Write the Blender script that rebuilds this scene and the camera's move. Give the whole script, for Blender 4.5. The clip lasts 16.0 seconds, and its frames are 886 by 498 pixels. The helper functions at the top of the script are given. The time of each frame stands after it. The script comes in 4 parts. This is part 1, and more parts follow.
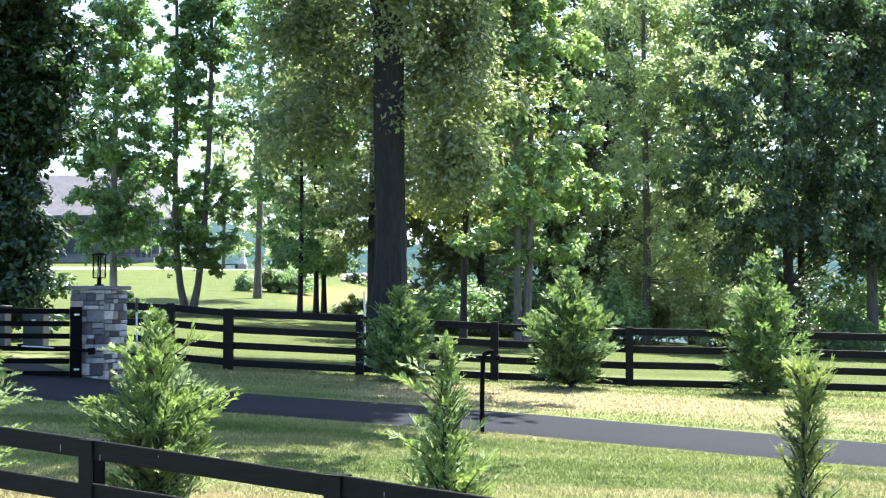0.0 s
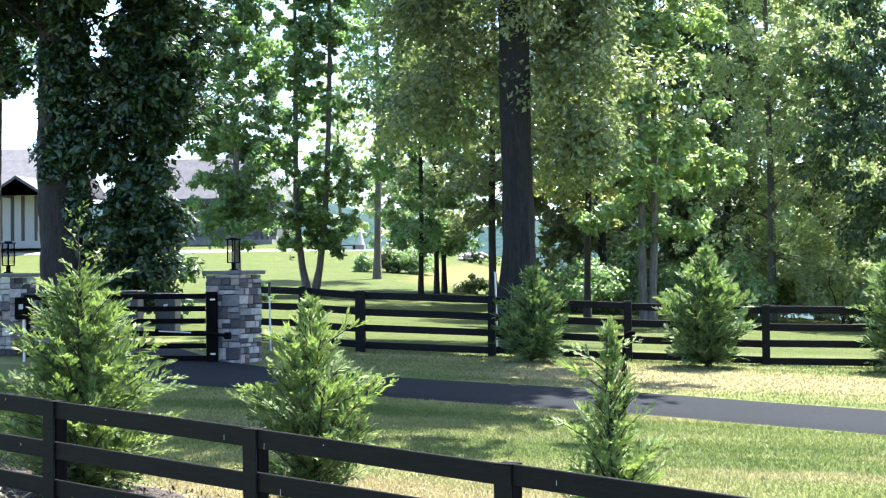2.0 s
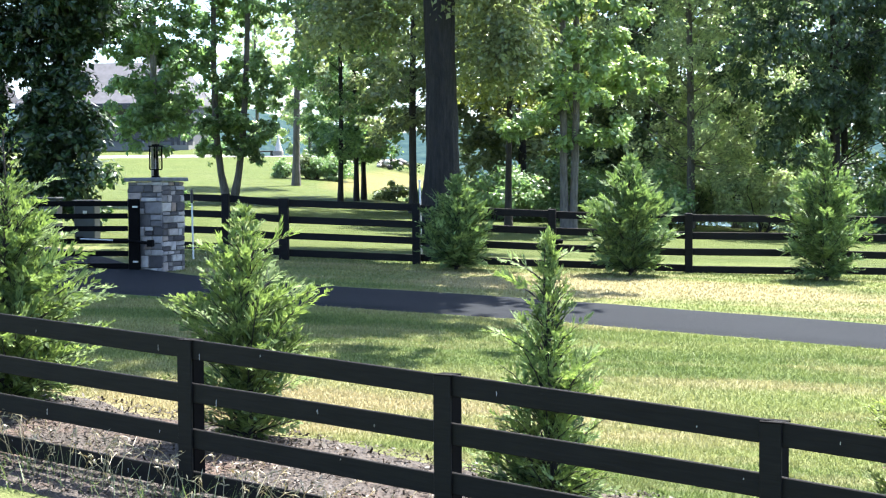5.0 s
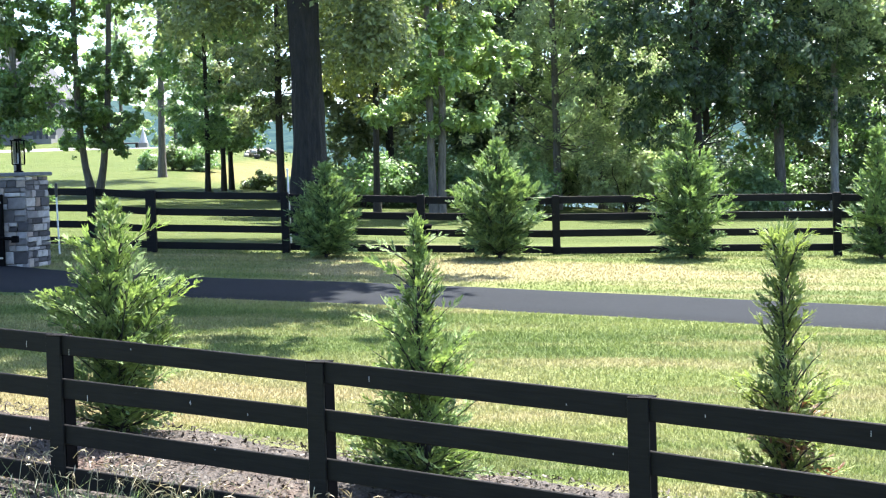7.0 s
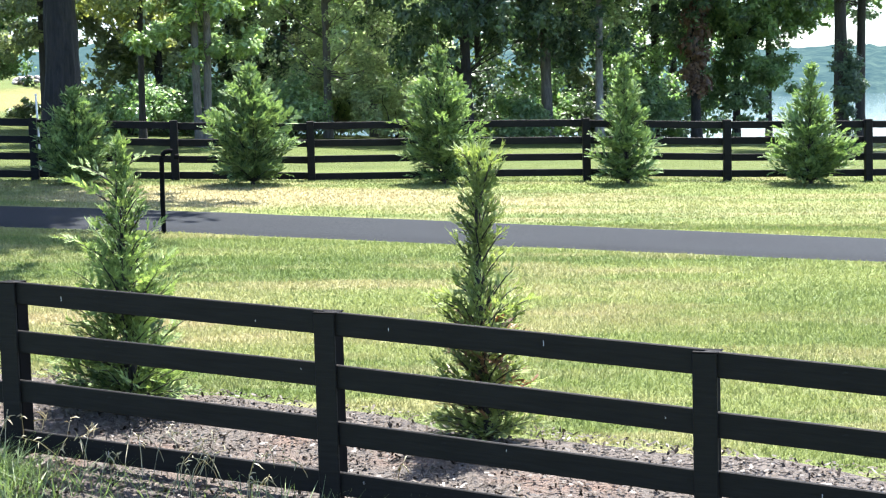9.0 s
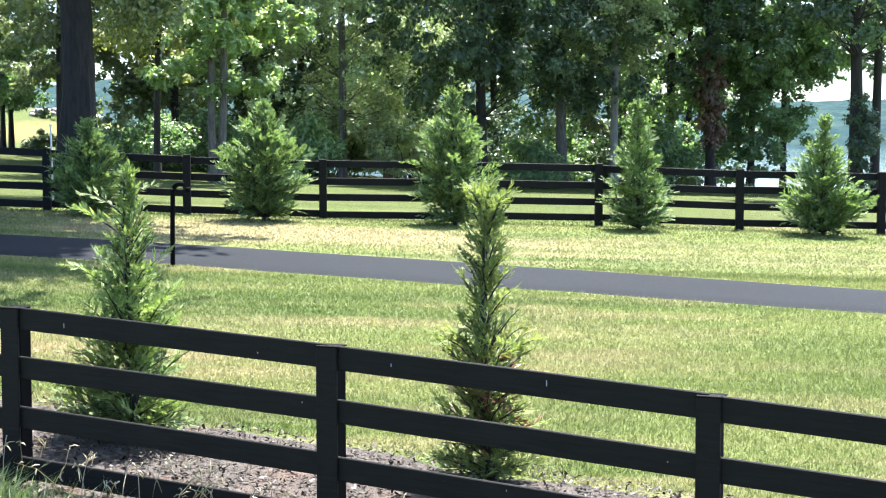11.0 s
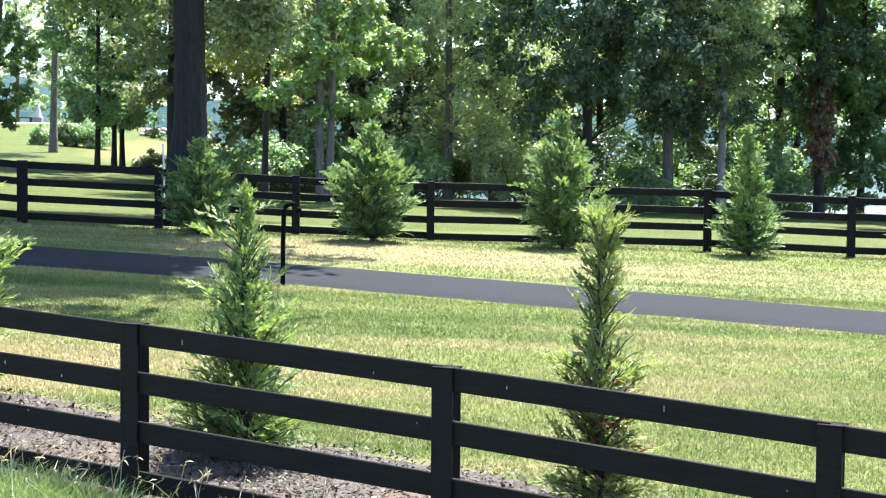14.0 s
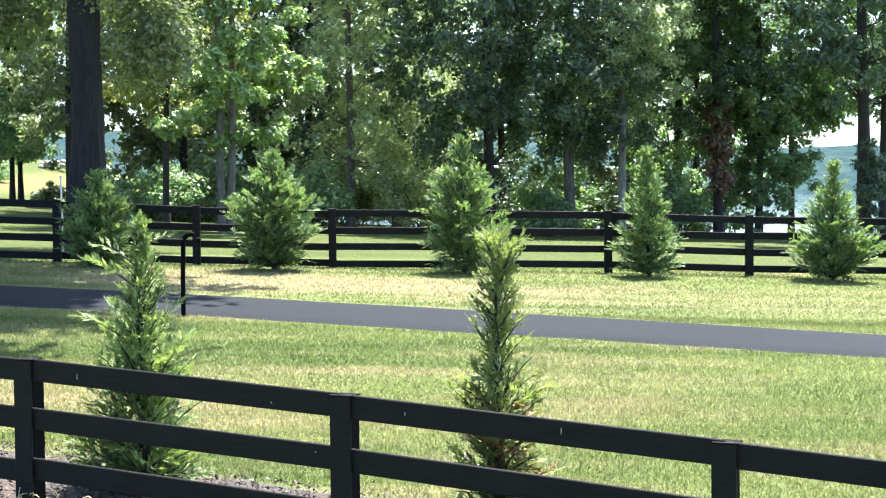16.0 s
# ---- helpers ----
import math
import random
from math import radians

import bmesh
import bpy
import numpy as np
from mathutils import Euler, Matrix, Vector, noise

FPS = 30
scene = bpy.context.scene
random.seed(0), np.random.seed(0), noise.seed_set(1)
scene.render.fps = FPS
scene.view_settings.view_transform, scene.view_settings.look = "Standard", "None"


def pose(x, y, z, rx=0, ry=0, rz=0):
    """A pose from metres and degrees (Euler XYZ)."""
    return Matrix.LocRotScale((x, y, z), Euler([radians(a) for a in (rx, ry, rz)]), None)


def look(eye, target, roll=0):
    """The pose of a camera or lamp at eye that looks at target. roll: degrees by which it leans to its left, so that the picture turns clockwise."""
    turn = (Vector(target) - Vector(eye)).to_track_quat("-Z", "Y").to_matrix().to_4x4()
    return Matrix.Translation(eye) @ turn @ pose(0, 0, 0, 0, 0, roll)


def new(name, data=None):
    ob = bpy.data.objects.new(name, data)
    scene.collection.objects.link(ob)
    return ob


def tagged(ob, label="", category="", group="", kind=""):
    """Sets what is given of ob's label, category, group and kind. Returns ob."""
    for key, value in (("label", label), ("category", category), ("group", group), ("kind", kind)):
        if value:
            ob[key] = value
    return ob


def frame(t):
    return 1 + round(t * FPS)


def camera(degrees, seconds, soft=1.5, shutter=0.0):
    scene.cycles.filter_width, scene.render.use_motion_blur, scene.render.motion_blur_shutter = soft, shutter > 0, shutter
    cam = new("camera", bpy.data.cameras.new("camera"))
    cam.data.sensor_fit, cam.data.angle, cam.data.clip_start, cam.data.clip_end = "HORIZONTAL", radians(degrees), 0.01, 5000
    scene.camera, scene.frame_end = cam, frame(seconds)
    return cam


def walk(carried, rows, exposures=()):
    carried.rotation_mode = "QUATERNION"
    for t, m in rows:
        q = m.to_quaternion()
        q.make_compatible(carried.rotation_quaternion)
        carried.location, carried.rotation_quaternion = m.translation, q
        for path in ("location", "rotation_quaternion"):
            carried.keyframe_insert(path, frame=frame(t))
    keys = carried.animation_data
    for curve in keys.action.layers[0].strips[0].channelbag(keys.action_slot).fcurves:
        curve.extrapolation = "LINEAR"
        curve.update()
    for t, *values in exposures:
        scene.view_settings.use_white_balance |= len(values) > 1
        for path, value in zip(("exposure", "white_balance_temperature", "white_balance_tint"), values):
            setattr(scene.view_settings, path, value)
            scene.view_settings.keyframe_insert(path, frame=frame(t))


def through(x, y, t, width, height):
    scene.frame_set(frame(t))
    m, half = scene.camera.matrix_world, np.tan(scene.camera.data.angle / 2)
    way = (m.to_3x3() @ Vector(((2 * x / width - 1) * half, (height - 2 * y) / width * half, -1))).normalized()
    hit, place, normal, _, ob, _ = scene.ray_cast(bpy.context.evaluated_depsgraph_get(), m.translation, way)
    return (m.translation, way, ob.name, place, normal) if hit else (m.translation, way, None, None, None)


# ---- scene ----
cam = camera(29.74, 16.0, soft=1.22)
EYES = [
    (0.0, pose(-0.530, -4.550, 2.636, 91.856, 0, 7.246) @ pose(0, 0, 0, 0, 0, 0.166)),
    (0.5, pose(-0.571, -4.489, 2.655, 92.460, 0, 7.719) @ pose(0, 0, 0, 0, 0, -0.115)),
    (1.0, pose(-0.748, -4.499, 2.662, 92.420, 0, 8.991) @ pose(0, 0, 0, 0, 0, -0.309)),
    (1.5, pose(-0.893, -4.486, 2.665, 91.944, 0, 10.300) @ pose(0, 0, 0, 0, 0, -0.340)),
    (2.0, pose(-0.943, -4.446, 2.696, 91.106, 0, 11.062) @ pose(0, 0, 0, 0, 0, -0.594)),
    (2.5, pose(-0.998, -4.436, 2.706, 90.132, 0, 11.298) @ pose(0, 0, 0, 0, 0, -0.831)),
    (3.0, pose(-1.053, -4.452, 2.722, 89.401, 0, 10.784) @ pose(0, 0, 0, 0, 0, -0.885)),
    (3.5, pose(-1.073, -4.422, 2.725, 88.824, 0, 10.027) @ pose(0, 0, 0, 0, 0, -0.834)),
    (4.0, pose(-1.101, -4.392, 2.714, 88.326, 0, 9.345) @ pose(0, 0, 0, 0, 0, -0.871)),
    (6.3, pose(-1.128, -4.372, 2.740, 87.747, 0, 6.102) @ pose(0, 0, 0, 0, 0, -0.968)),
    (6.5, pose(-1.116, -4.414, 2.731, 87.722, 0, 5.591) @ pose(0, 0, 0, 0, 0, -1.350)),
    (7.0, pose(-1.102, -4.463, 2.724, 87.325, 0, 3.768) @ pose(0, 0, 0, 0, 0, -1.761)),
    (7.5, pose(-0.928, -4.491, 2.680, 86.561, 0, 1.476) @ pose(0, 0, 0, 0, 0, -2.168)),
    (8.0, pose(-0.638, -4.453, 2.643, 85.732, 0, -0.822) @ pose(0, 0, 0, 0, 0, -2.317)),
    (8.5, pose(-0.517, -4.475, 2.617, 84.952, 0, -2.600) @ pose(0, 0, 0, 0, 0, -2.172)),
    (8.7, pose(-0.490, -4.522, 2.622, 84.674, 0, -3.079) @ pose(0, 0, 0, 0, 0, -2.024)),
    (10.8, pose(-0.425, -4.467, 2.571, 86.083, 0, -3.344) @ pose(0, 0, 0, 0, 0, -0.159)),
    (11.0, pose(-0.425, -4.470, 2.571, 86.226, 0, -3.055) @ pose(0, 0, 0, 0, 0, -0.080)),
    (11.5, pose(-0.433, -4.458, 2.564, 86.387, 0, -2.278) @ pose(0, 0, 0, 0, 0, 0.029)),
    (12.0, pose(-0.448, -4.459, 2.564, 86.442, 0, -1.395) @ pose(0, 0, 0, 0, 0, 0.160)),
    (12.5, pose(-0.476, -4.460, 2.557, 86.529, 0, -0.473) @ pose(0, 0, 0, 0, 0, 0.401)),
    (13.0, pose(-0.497, -4.441, 2.557, 86.666, 0, 0.326) @ pose(0, 0, 0, 0, 0, 0.575)),
    (13.5, pose(-0.518, -4.460, 2.562, 86.804, 0, 0.672) @ pose(0, 0, 0, 0, 0, 0.657)),
    (14.0, pose(-0.523, -4.463, 2.565, 87.002, 0, 0.444) @ pose(0, 0, 0, 0, 0, 0.525)),
    (14.5, pose(-0.495, -4.472, 2.573, 87.218, 0, -0.224) @ pose(0, 0, 0, 0, 0, 0.305)),
    (15.0, pose(-0.478, -4.455, 2.565, 87.488, 0, -1.241) @ pose(0, 0, 0, 0, 0, -0.012)),
    (15.5, pose(-0.470, -4.462, 2.556, 87.734, 0, -2.183) @ pose(0, 0, 0, 0, 0, -0.333)),
    (16.0, pose(-0.454, -4.474, 2.570, 87.889, 0, -2.784) @ pose(0, 0, 0, 0, 0, -0.551)),
]
walk(cam, EYES)

# ---- world, sun ----
SUN_AZ, SUN_EL = radians(26.0), radians(64.0)   # from +y towards +x
world = bpy.data.worlds.new("summer_sky")
scene.world = world
world.use_nodes = True
wn = world.node_tree.nodes
sky = wn.new("ShaderNodeTexSky")
sky.sky_type = 'NISHITA'
sky.sun_disc = False
sky.sun_elevation, sky.sun_rotation = SUN_EL, SUN_AZ
sky.altitude = 0.0
sky.air_density, sky.dust_density, sky.ozone_density = 0.8, 2.0, 6.0
world.node_tree.links.new(sky.outputs[0], wn["Background"].inputs[0])
wn["Background"].inputs[1].default_value = 0.1
lamp = bpy.data.lights.new("sun", 'SUN')
lamp.energy, lamp.angle, lamp.color = 4.3, radians(0.53), (1.0, 0.967, 0.942)
sun_ob = new("sun", lamp)
sun_dir = Vector((math.sin(SUN_AZ) * math.cos(SUN_EL), math.cos(SUN_AZ) * math.cos(SUN_EL), math.sin(SUN_EL)))
sun_ob.matrix_world = look(sun_dir * 100, (0, 0, 0))
scene.view_settings.exposure = 2.74


# ---- materials ----
def mat(name, rough=0.7, metal=0.0):
    m = bpy.data.materials.new(name)
    m.use_nodes = True
    b = m.node_tree.nodes["Principled BSDF"]
    b.inputs["Roughness"].default_value, b.inputs["Metallic"].default_value = rough, metal
    return m, m.node_tree.nodes, m.node_tree.links, b


def noise_ramp(nodes, links, scale, stops, detail=6.0, coords=None, stretch=None, rough=0.6):
    n = nodes.new("ShaderNodeTexNoise")
    n.inputs["Scale"].default_value, n.inputs["Detail"].default_value = scale, detail
    n.inputs["Roughness"].default_value = rough
    if coords is not None:
        if stretch:
            mp = nodes.new("ShaderNodeMapping")
            mp.inputs["Scale"].default_value = stretch
            links.new(coords, mp.inputs[0])
            coords = mp.outputs[0]
        links.new(coords, n.inputs["Vector"])
    r = nodes.new("ShaderNodeValToRGB")
    els = r.color_ramp.elements
    while len(els) < len(stops):
        els.new(0.5)
    for e, (p, c) in zip(els, stops):
        e.position, e.color = p, (*c, 1)
    links.new(n.outputs[0], r.inputs[0])
    return n, r


def mixed(nodes, links, a, b, fac, mode='MIX'):
    m = nodes.new("ShaderNodeMix")
    m.data_type, m.blend_type = 'RGBA', mode
    for sock, v in ((m.inputs[0], fac), (m.inputs[6], a), (m.inputs[7], b)):
        if isinstance(v, (int, float)):
            sock.default_value = v
        elif isinstance(v, tuple):
            sock.default_value = (*v, 1)
        else:
            links.new(v, sock)
    return m.outputs[2]


def bumped(nodes, links, bsdf, height, strength, distance=0.02):
    b = nodes.new("ShaderNodeBump")
    b.inputs["Strength"].default_value, b.inputs["Distance"].default_value = strength, distance
    links.new(height, b.inputs["Height"])
    links.new(b.outputs[0], bsdf.inputs["Normal"])


def world_pos(nodes):
    return nodes.new("ShaderNodeNewGeometry").outputs["Position"]


def leaf_mat(name, dark, light, through=0.35, glow=None, rough=0.45, grain=1.0, gloss=0.72):
    m, n, l, b = mat(name, rough)
    geo = n.new("ShaderNodeNewGeometry")
    r = n.new("ShaderNodeValToRGB")
    r.color_ramp.elements[0].color, r.color_ramp.elements[1].color = (*dark, 1), (*light, 1)
    if grain < 1:
        tuft, tr = noise_ramp(n, l, 7.0, [(0.36, (0, 0, 0)), (0.64, (1, 1, 1))], 3.0, geo.outputs["Position"])
        l.new(mixed(n, l, tr.outputs[0], geo.outputs["Random Per Island"], grain), r.inputs[0])
    else:
        l.new(geo.outputs["Random Per Island"], r.inputs[0])
    big, br = noise_ramp(n, l, 0.35, [(0.3, (0.72, 0.75, 0.7)), (0.7, (1.2, 1.15, 1.05))], 2.0, geo.outputs["Position"])
    col = mixed(n, l, r.outputs[0], br.outputs[0], 1.0, 'MULTIPLY')
    l.new(col, b.inputs["Base Color"])
    b.inputs["Specular IOR Level"].default_value = gloss
    t = n.new("ShaderNodeBsdfTranslucent")
    tint = mixed(n, l, col, glow or (1.6, 1.5, 0.5), 1.0, 'MULTIPLY')
    l.new(tint, t.inputs[0])
    s = n.new("ShaderNodeMixShader")
    s.inputs[0].default_value = through
    l.new(b.outputs[0], s.inputs[1])
    l.new(t.outputs[0], s.inputs[2])
    l.new(s.outputs[0], n["Material Output"].inputs[0])
    return m


def plain(name, colour, rough=0.6, metal=0.0, vary=0.25, scale=6.0, bump=0.0):
    m, n, l, b = mat(name, rough, metal)
    c0 = tuple(v * (1 - vary) for v in colour)
    c1 = tuple(min(1, v * (1 + vary)) for v in colour)
    tex, r = noise_ramp(n, l, scale, [(0.3, c0), (0.7, c1)], 8.0, n.new("ShaderNodeTexCoord").outputs["Object"])
    l.new(r.outputs[0], b.inputs["Base Color"])
    if bump:
        bumped(n, l, b, tex.outputs[0], bump)
    return m


def fence_mat():
    m, n, l, b = mat("black_fence_paint", 0.6)
    p = n.new("ShaderNodeTexCoord").outputs["Object"]
    tex, r = noise_ramp(n, l, 5.0, [(0.3, (0.0058, 0.0054, 0.0050)), (0.75, (0.0132, 0.0124, 0.0114))], 8.0, p, (0.6, 8, 8))
    chip, cr = noise_ramp(n, l, 7.0, [(0.72, (0, 0, 0)), (0.76, (1, 1, 1))], 3.0, p, (1.0, 1, 1))
    col = mixed(n, l, r.outputs[0], (0.014, 0.0145, 0.016), cr.outputs[0])
    l.new(col, b.inputs["Base Color"])
    b.inputs["Specular IOR Level"].default_value = 0.12
    bumped(n, l, b, tex.outputs[0], 0.25, 0.01)
    return m


def lawn_colour(n, l):
    """Green turf with dry straw patches, the driest along the far edge of the driveway."""
    p = world_pos(n)
    _, blade = noise_ramp(n, l, 7.0, [(0.25, (0.094, 0.124, 0.036)), (0.52, (0.124, 0.158, 0.05)), (0.8, (0.165, 0.191, 0.072))], 10.0, p, (1, 0.5, 1), 0.75)
    pn, patch = noise_ramp(n, l, 0.5, [(0.47, (0, 0, 0)), (0.73, (1, 1, 1))], 7.0, p, (0.6, 2.2, 1), 0.6)
    xyz = n.new("ShaderNodeSeparateXYZ")
    l.new(p, xyz.inputs[0])

    def calc(op, a, b):
        k = n.new("ShaderNodeMath")
        k.operation = op
        k.use_clamp = op == 'SUBTRACT' and b == 'clamp'
        for sock, v in zip(k.inputs, (a, b)):
            if isinstance(v, (int, float)):
                sock.default_value = v
            else:
                l.new(v, sock)
        return k.outputs[0]
    skew = calc('MULTIPLY', xyz.outputs[0], 0.30)
    across = calc('ADD', xyz.outputs[1], skew)
    off = calc('ABSOLUTE', calc('SUBTRACT', across, 24.2), 0.0)
    band = n.new("ShaderNodeMapRange")
    for i, v in zip((1, 2, 3, 4), (0.3, 2.8, 0.38, 0.0)):
        band.inputs[i].default_value = v
    l.new(off, band.inputs[0])
    wet = calc('MULTIPLY', band.outputs[0], calc('MULTIPLY', pn.outputs[0], 1.9))
    def worn(cx, cy, rx, ry, share=2.3):
        dx = calc('MULTIPLY', calc('SUBTRACT', xyz.outputs[0], cx), 1 / rx)
        dy = calc('MULTIPLY', calc('SUBTRACT', xyz.outputs[1], cy), 1 / ry)
        q = calc('SUBTRACT', 1.0, calc('ADD', calc('MULTIPLY', dx, dx), calc('MULTIPLY', dy, dy)))
        return calc('MULTIPLY', calc('MAXIMUM', q, 0.0), calc('MULTIPLY', pn.outputs[0], share))
    for spot in ((-2.0, 24.2, 4.6, 2.0), (-3.8, 12.6, 3.6, 2.2, 1.5), (-6.5, 11.5, 3.0, 2.0, 1.5)):
        wet = calc('ADD', wet, worn(*spot))
    dryness = calc('MINIMUM', calc('ADD', patch.outputs[0], wet), 1.0)
    _, dry = noise_ramp(n, l, 12.0, [(0.3, (0.205, 0.18, 0.086)), (0.7, (0.295, 0.262, 0.142))], 8.0, p)
    _, bands = noise_ramp(n, l, 1.0, [(0.38, (0.72, 0.80, 0.72)), (0.62, (1.24, 1.17, 1.2))], 3.0, p, (0.12, 0.9, 1), 0.5)
    turf = mixed(n, l, blade.outputs[0], bands.outputs[0], 1.0, 'MULTIPLY')
    near = mixed(n, l, turf, dry.outputs[0], dryness)
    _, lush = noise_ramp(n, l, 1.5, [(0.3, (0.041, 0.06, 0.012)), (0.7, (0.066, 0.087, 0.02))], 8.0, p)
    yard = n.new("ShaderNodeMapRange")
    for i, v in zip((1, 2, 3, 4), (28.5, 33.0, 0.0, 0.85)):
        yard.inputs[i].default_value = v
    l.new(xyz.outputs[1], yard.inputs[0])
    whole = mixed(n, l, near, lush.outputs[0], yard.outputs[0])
    return mixed(n, l, whole, (0.15, 0.125, 0.045), calc('MINIMUM', worn(-17.0, 87.0, 3.5, 13.0), 0.9)), p


def lawn_mat():
    m, n, l, b = mat("lawn", 0.9)
    col, p = lawn_colour(n, l)
    l.new(col, b.inputs["Base Color"])
    tx, _ = noise_ramp(n, l, 26.0, [(0, (0, 0, 0)), (1, (1, 1, 1))], 8.0, p, (1, 0.6, 1), 0.8)
    bumped(n, l, b, tx.outputs[0], 0.9, 0.08)
    b.inputs["Specular IOR Level"].default_value = 0.1
    return m


def blade_mat():
    m, n, l, b = mat("grass_blade", 0.6)
    col, p = lawn_colour(n, l)
    r = n.new("ShaderNodeValToRGB")
    r.color_ramp.elements[0].color, r.color_ramp.elements[1].color = (0.85, 0.87, 0.82, 1), (1.62, 1.56, 1.5, 1)
    l.new(n.new("ShaderNodeNewGeometry").outputs["Random Per Island"], r.inputs[0])
    c2 = mixed(n, l, col, r.outputs[0], 1.0, 'MULTIPLY')
    l.new(c2, b.inputs["Base Color"])
    b.inputs["Specular IOR Level"].default_value = 0.2
    t = n.new("ShaderNodeBsdfTranslucent")
    l.new(c2, t.inputs[0])
    sh = n.new("ShaderNodeMixShader")
    sh.inputs[0].default_value = 0.4
    l.new(b.outputs[0], sh.inputs[1])
    l.new(t.outputs[0], sh.inputs[2])
    l.new(sh.outputs[0], n["Material Output"].inputs[0])
    return m


def asphalt_mat():
    m, n, l, b = mat("asphalt", 0.95)
    b.inputs["Specular IOR Level"].default_value = 0.15
    p = world_pos(n)
    _, fine = noise_ramp(n, l, 60.0, [(0.3, (0.0047, 0.006, 0.0073)), (0.7, (0.0113, 0.0143, 0.0172))], 4.0, p)
    _, big = noise_ramp(n, l, 0.6, [(0.3, (0.85, 0.85, 0.87)), (0.7, (1.15, 1.14, 1.12))], 5.0, p)
    l.new(mixed(n, l, fine.outputs[0], big.outputs[0], 1.0, 'MULTIPLY'), b.inputs["Base Color"])
    tx, _ = noise_ramp(n, l, 80.0, [(0, (0, 0, 0)), (1, (1, 1, 1))], 4.0, p)
    bumped(n, l, b, tx.outputs[0], 0.4, 0.01)
    return m


def mulch_mat():
    m, n, l, b = mat("mulch", 0.95)
    p = world_pos(n)
    _, r = noise_ramp(n, l, 28.0, [(0.3, (0.0150, 0.0123, 0.0100)), (0.5, (0.0525, 0.0425, 0.0338)), (0.75, (0.1313, 0.1050, 0.0825))], 8.0, p, None, 0.75)
    _, soil = noise_ramp(n, l, 0.9, [(0.52, (0, 0, 0)), (0.68, (0.75, 0.75, 0.75))], 5.0, p)
    l.new(mixed(n, l, r.outputs[0], (0.1063, 0.0625, 0.0413), soil.outputs[0]), b.inputs["Base Color"])
    tx, _ = noise_ramp(n, l, 45.0, [(0, (0, 0, 0)), (1, (1, 1, 1))], 6.0, p)
    bumped(n, l, b, tx.outputs[0], 0.9, 0.04)
    return m


def bark_mat(name, dark, light):
    m, n, l, b = mat(name, 0.9)
    p = n.new("ShaderNodeTexCoord").outputs["Object"]
    tex, r = noise_ramp(n, l, 7.0, [(0.3, dark), (0.7, light)], 8.0, p, (2.2, 2.2, 0.35), 0.7)
    l.new(r.outputs[0], b.inputs["Base Color"])
    bumped(n, l, b, tex.outputs[0], 0.9, 0.06)
    return m


M_FENCE = fence_mat()
M_LAWN, M_BLADE, M_ASPHALT, M_MULCH = lawn_mat(), blade_mat(), asphalt_mat(), mulch_mat()
M_BARK = bark_mat("oak_bark", (0.05, 0.044, 0.038), (0.19, 0.17, 0.15))
M_BARK_PALE = bark_mat("pale_bark", (0.12, 0.11, 0.10), (0.36, 0.34, 0.31))
M_BARK_DARK = bark_mat("dark_bark", (0.008, 0.007, 0.006), (0.045, 0.037, 0.031))
# the oak's bark, toned well below the other dark bark
M_BARK_OAK = bark_mat("near_black_bark", (0.0035, 0.0032, 0.003), (0.026, 0.0225, 0.02))
L_OAK = leaf_mat("oak_leaf", (0.107, 0.145, 0.078), (0.291, 0.323, 0.171), 0.45, (1.1, 1.25, 0.8), 0.33)
L_TULIP = leaf_mat("tulip_leaf", (0.132, 0.225, 0.093), (0.350, 0.474, 0.196), 0.42, (1.1, 1.15, 0.7), 0.33)
L_OLIVE = leaf_mat("olive_leaf", (0.263, 0.320, 0.201), (0.584, 0.638, 0.422), 0.54, (1.1, 1.25, 0.85), 0.35)
L_DARK = leaf_mat("dark_leaf", (0.037, 0.073, 0.048), (0.150, 0.213, 0.122), 0.46, (1.1, 1.3, 0.8), 0.38)
L_MID = leaf_mat("mid_leaf", (0.103, 0.185, 0.092), (0.288, 0.392, 0.196), 0.52, (1.1, 1.3, 0.75), 0.33)
L_YELLOW = leaf_mat("yellowish_leaf", (0.149, 0.184, 0.063), (0.400, 0.440, 0.170), 0.5, (1.1, 1.1, 0.7), 0.33)
L_IVY = leaf_mat("ivy_leaf", (0.014, 0.037, 0.017), (0.05, 0.1, 0.038), 0.3, (1.1, 1.3, 0.65), 0.33)
L_RED = leaf_mat("dead_leaf", (0.08, 0.045, 0.032), (0.25, 0.155, 0.105), 0.35, (1.4, 1.1, 0.8))
L_CONE = leaf_mat("conifer_spray", (0.027, 0.062, 0.029), (0.305, 0.41, 0.16), 0.36, (1.05, 1.1, 0.65), 0.65, 0.4, 0.2)
L_CONE_DARK = leaf_mat("olive_conifer_spray", (0.05, 0.082, 0.034), (0.36, 0.43, 0.175), 0.4, (1.15, 1.2, 0.65), 0.65, 0.4, 0.2)
L_CONE_FAR = leaf_mat("blue_green_spray", (0.026, 0.064, 0.032), (0.29, 0.41, 0.17), 0.36, (1.05, 1.1, 0.7), 0.65, 0.45, 0.2)
L_BROWN = leaf_mat("browned_spray", (0.096, 0.048, 0.024), (0.288, 0.16, 0.088), 0.3, (1.3, 1.0, 0.7))
L_STRAW = leaf_mat("dry_stalk", (0.285, 0.2625, 0.165), (0.525, 0.4875, 0.3525), 0.4, (1.1, 1.0, 0.8))
L_WEED = leaf_mat("lush_grass", (0.045, 0.08, 0.028), (0.22, 0.30, 0.125), 0.4, (1.05, 1.1, 0.7))
M_CHIP = leaf_mat("bark_chip", (0.009, 0.0072, 0.006), (0.08, 0.064, 0.052), 0.0, gloss=0.1)
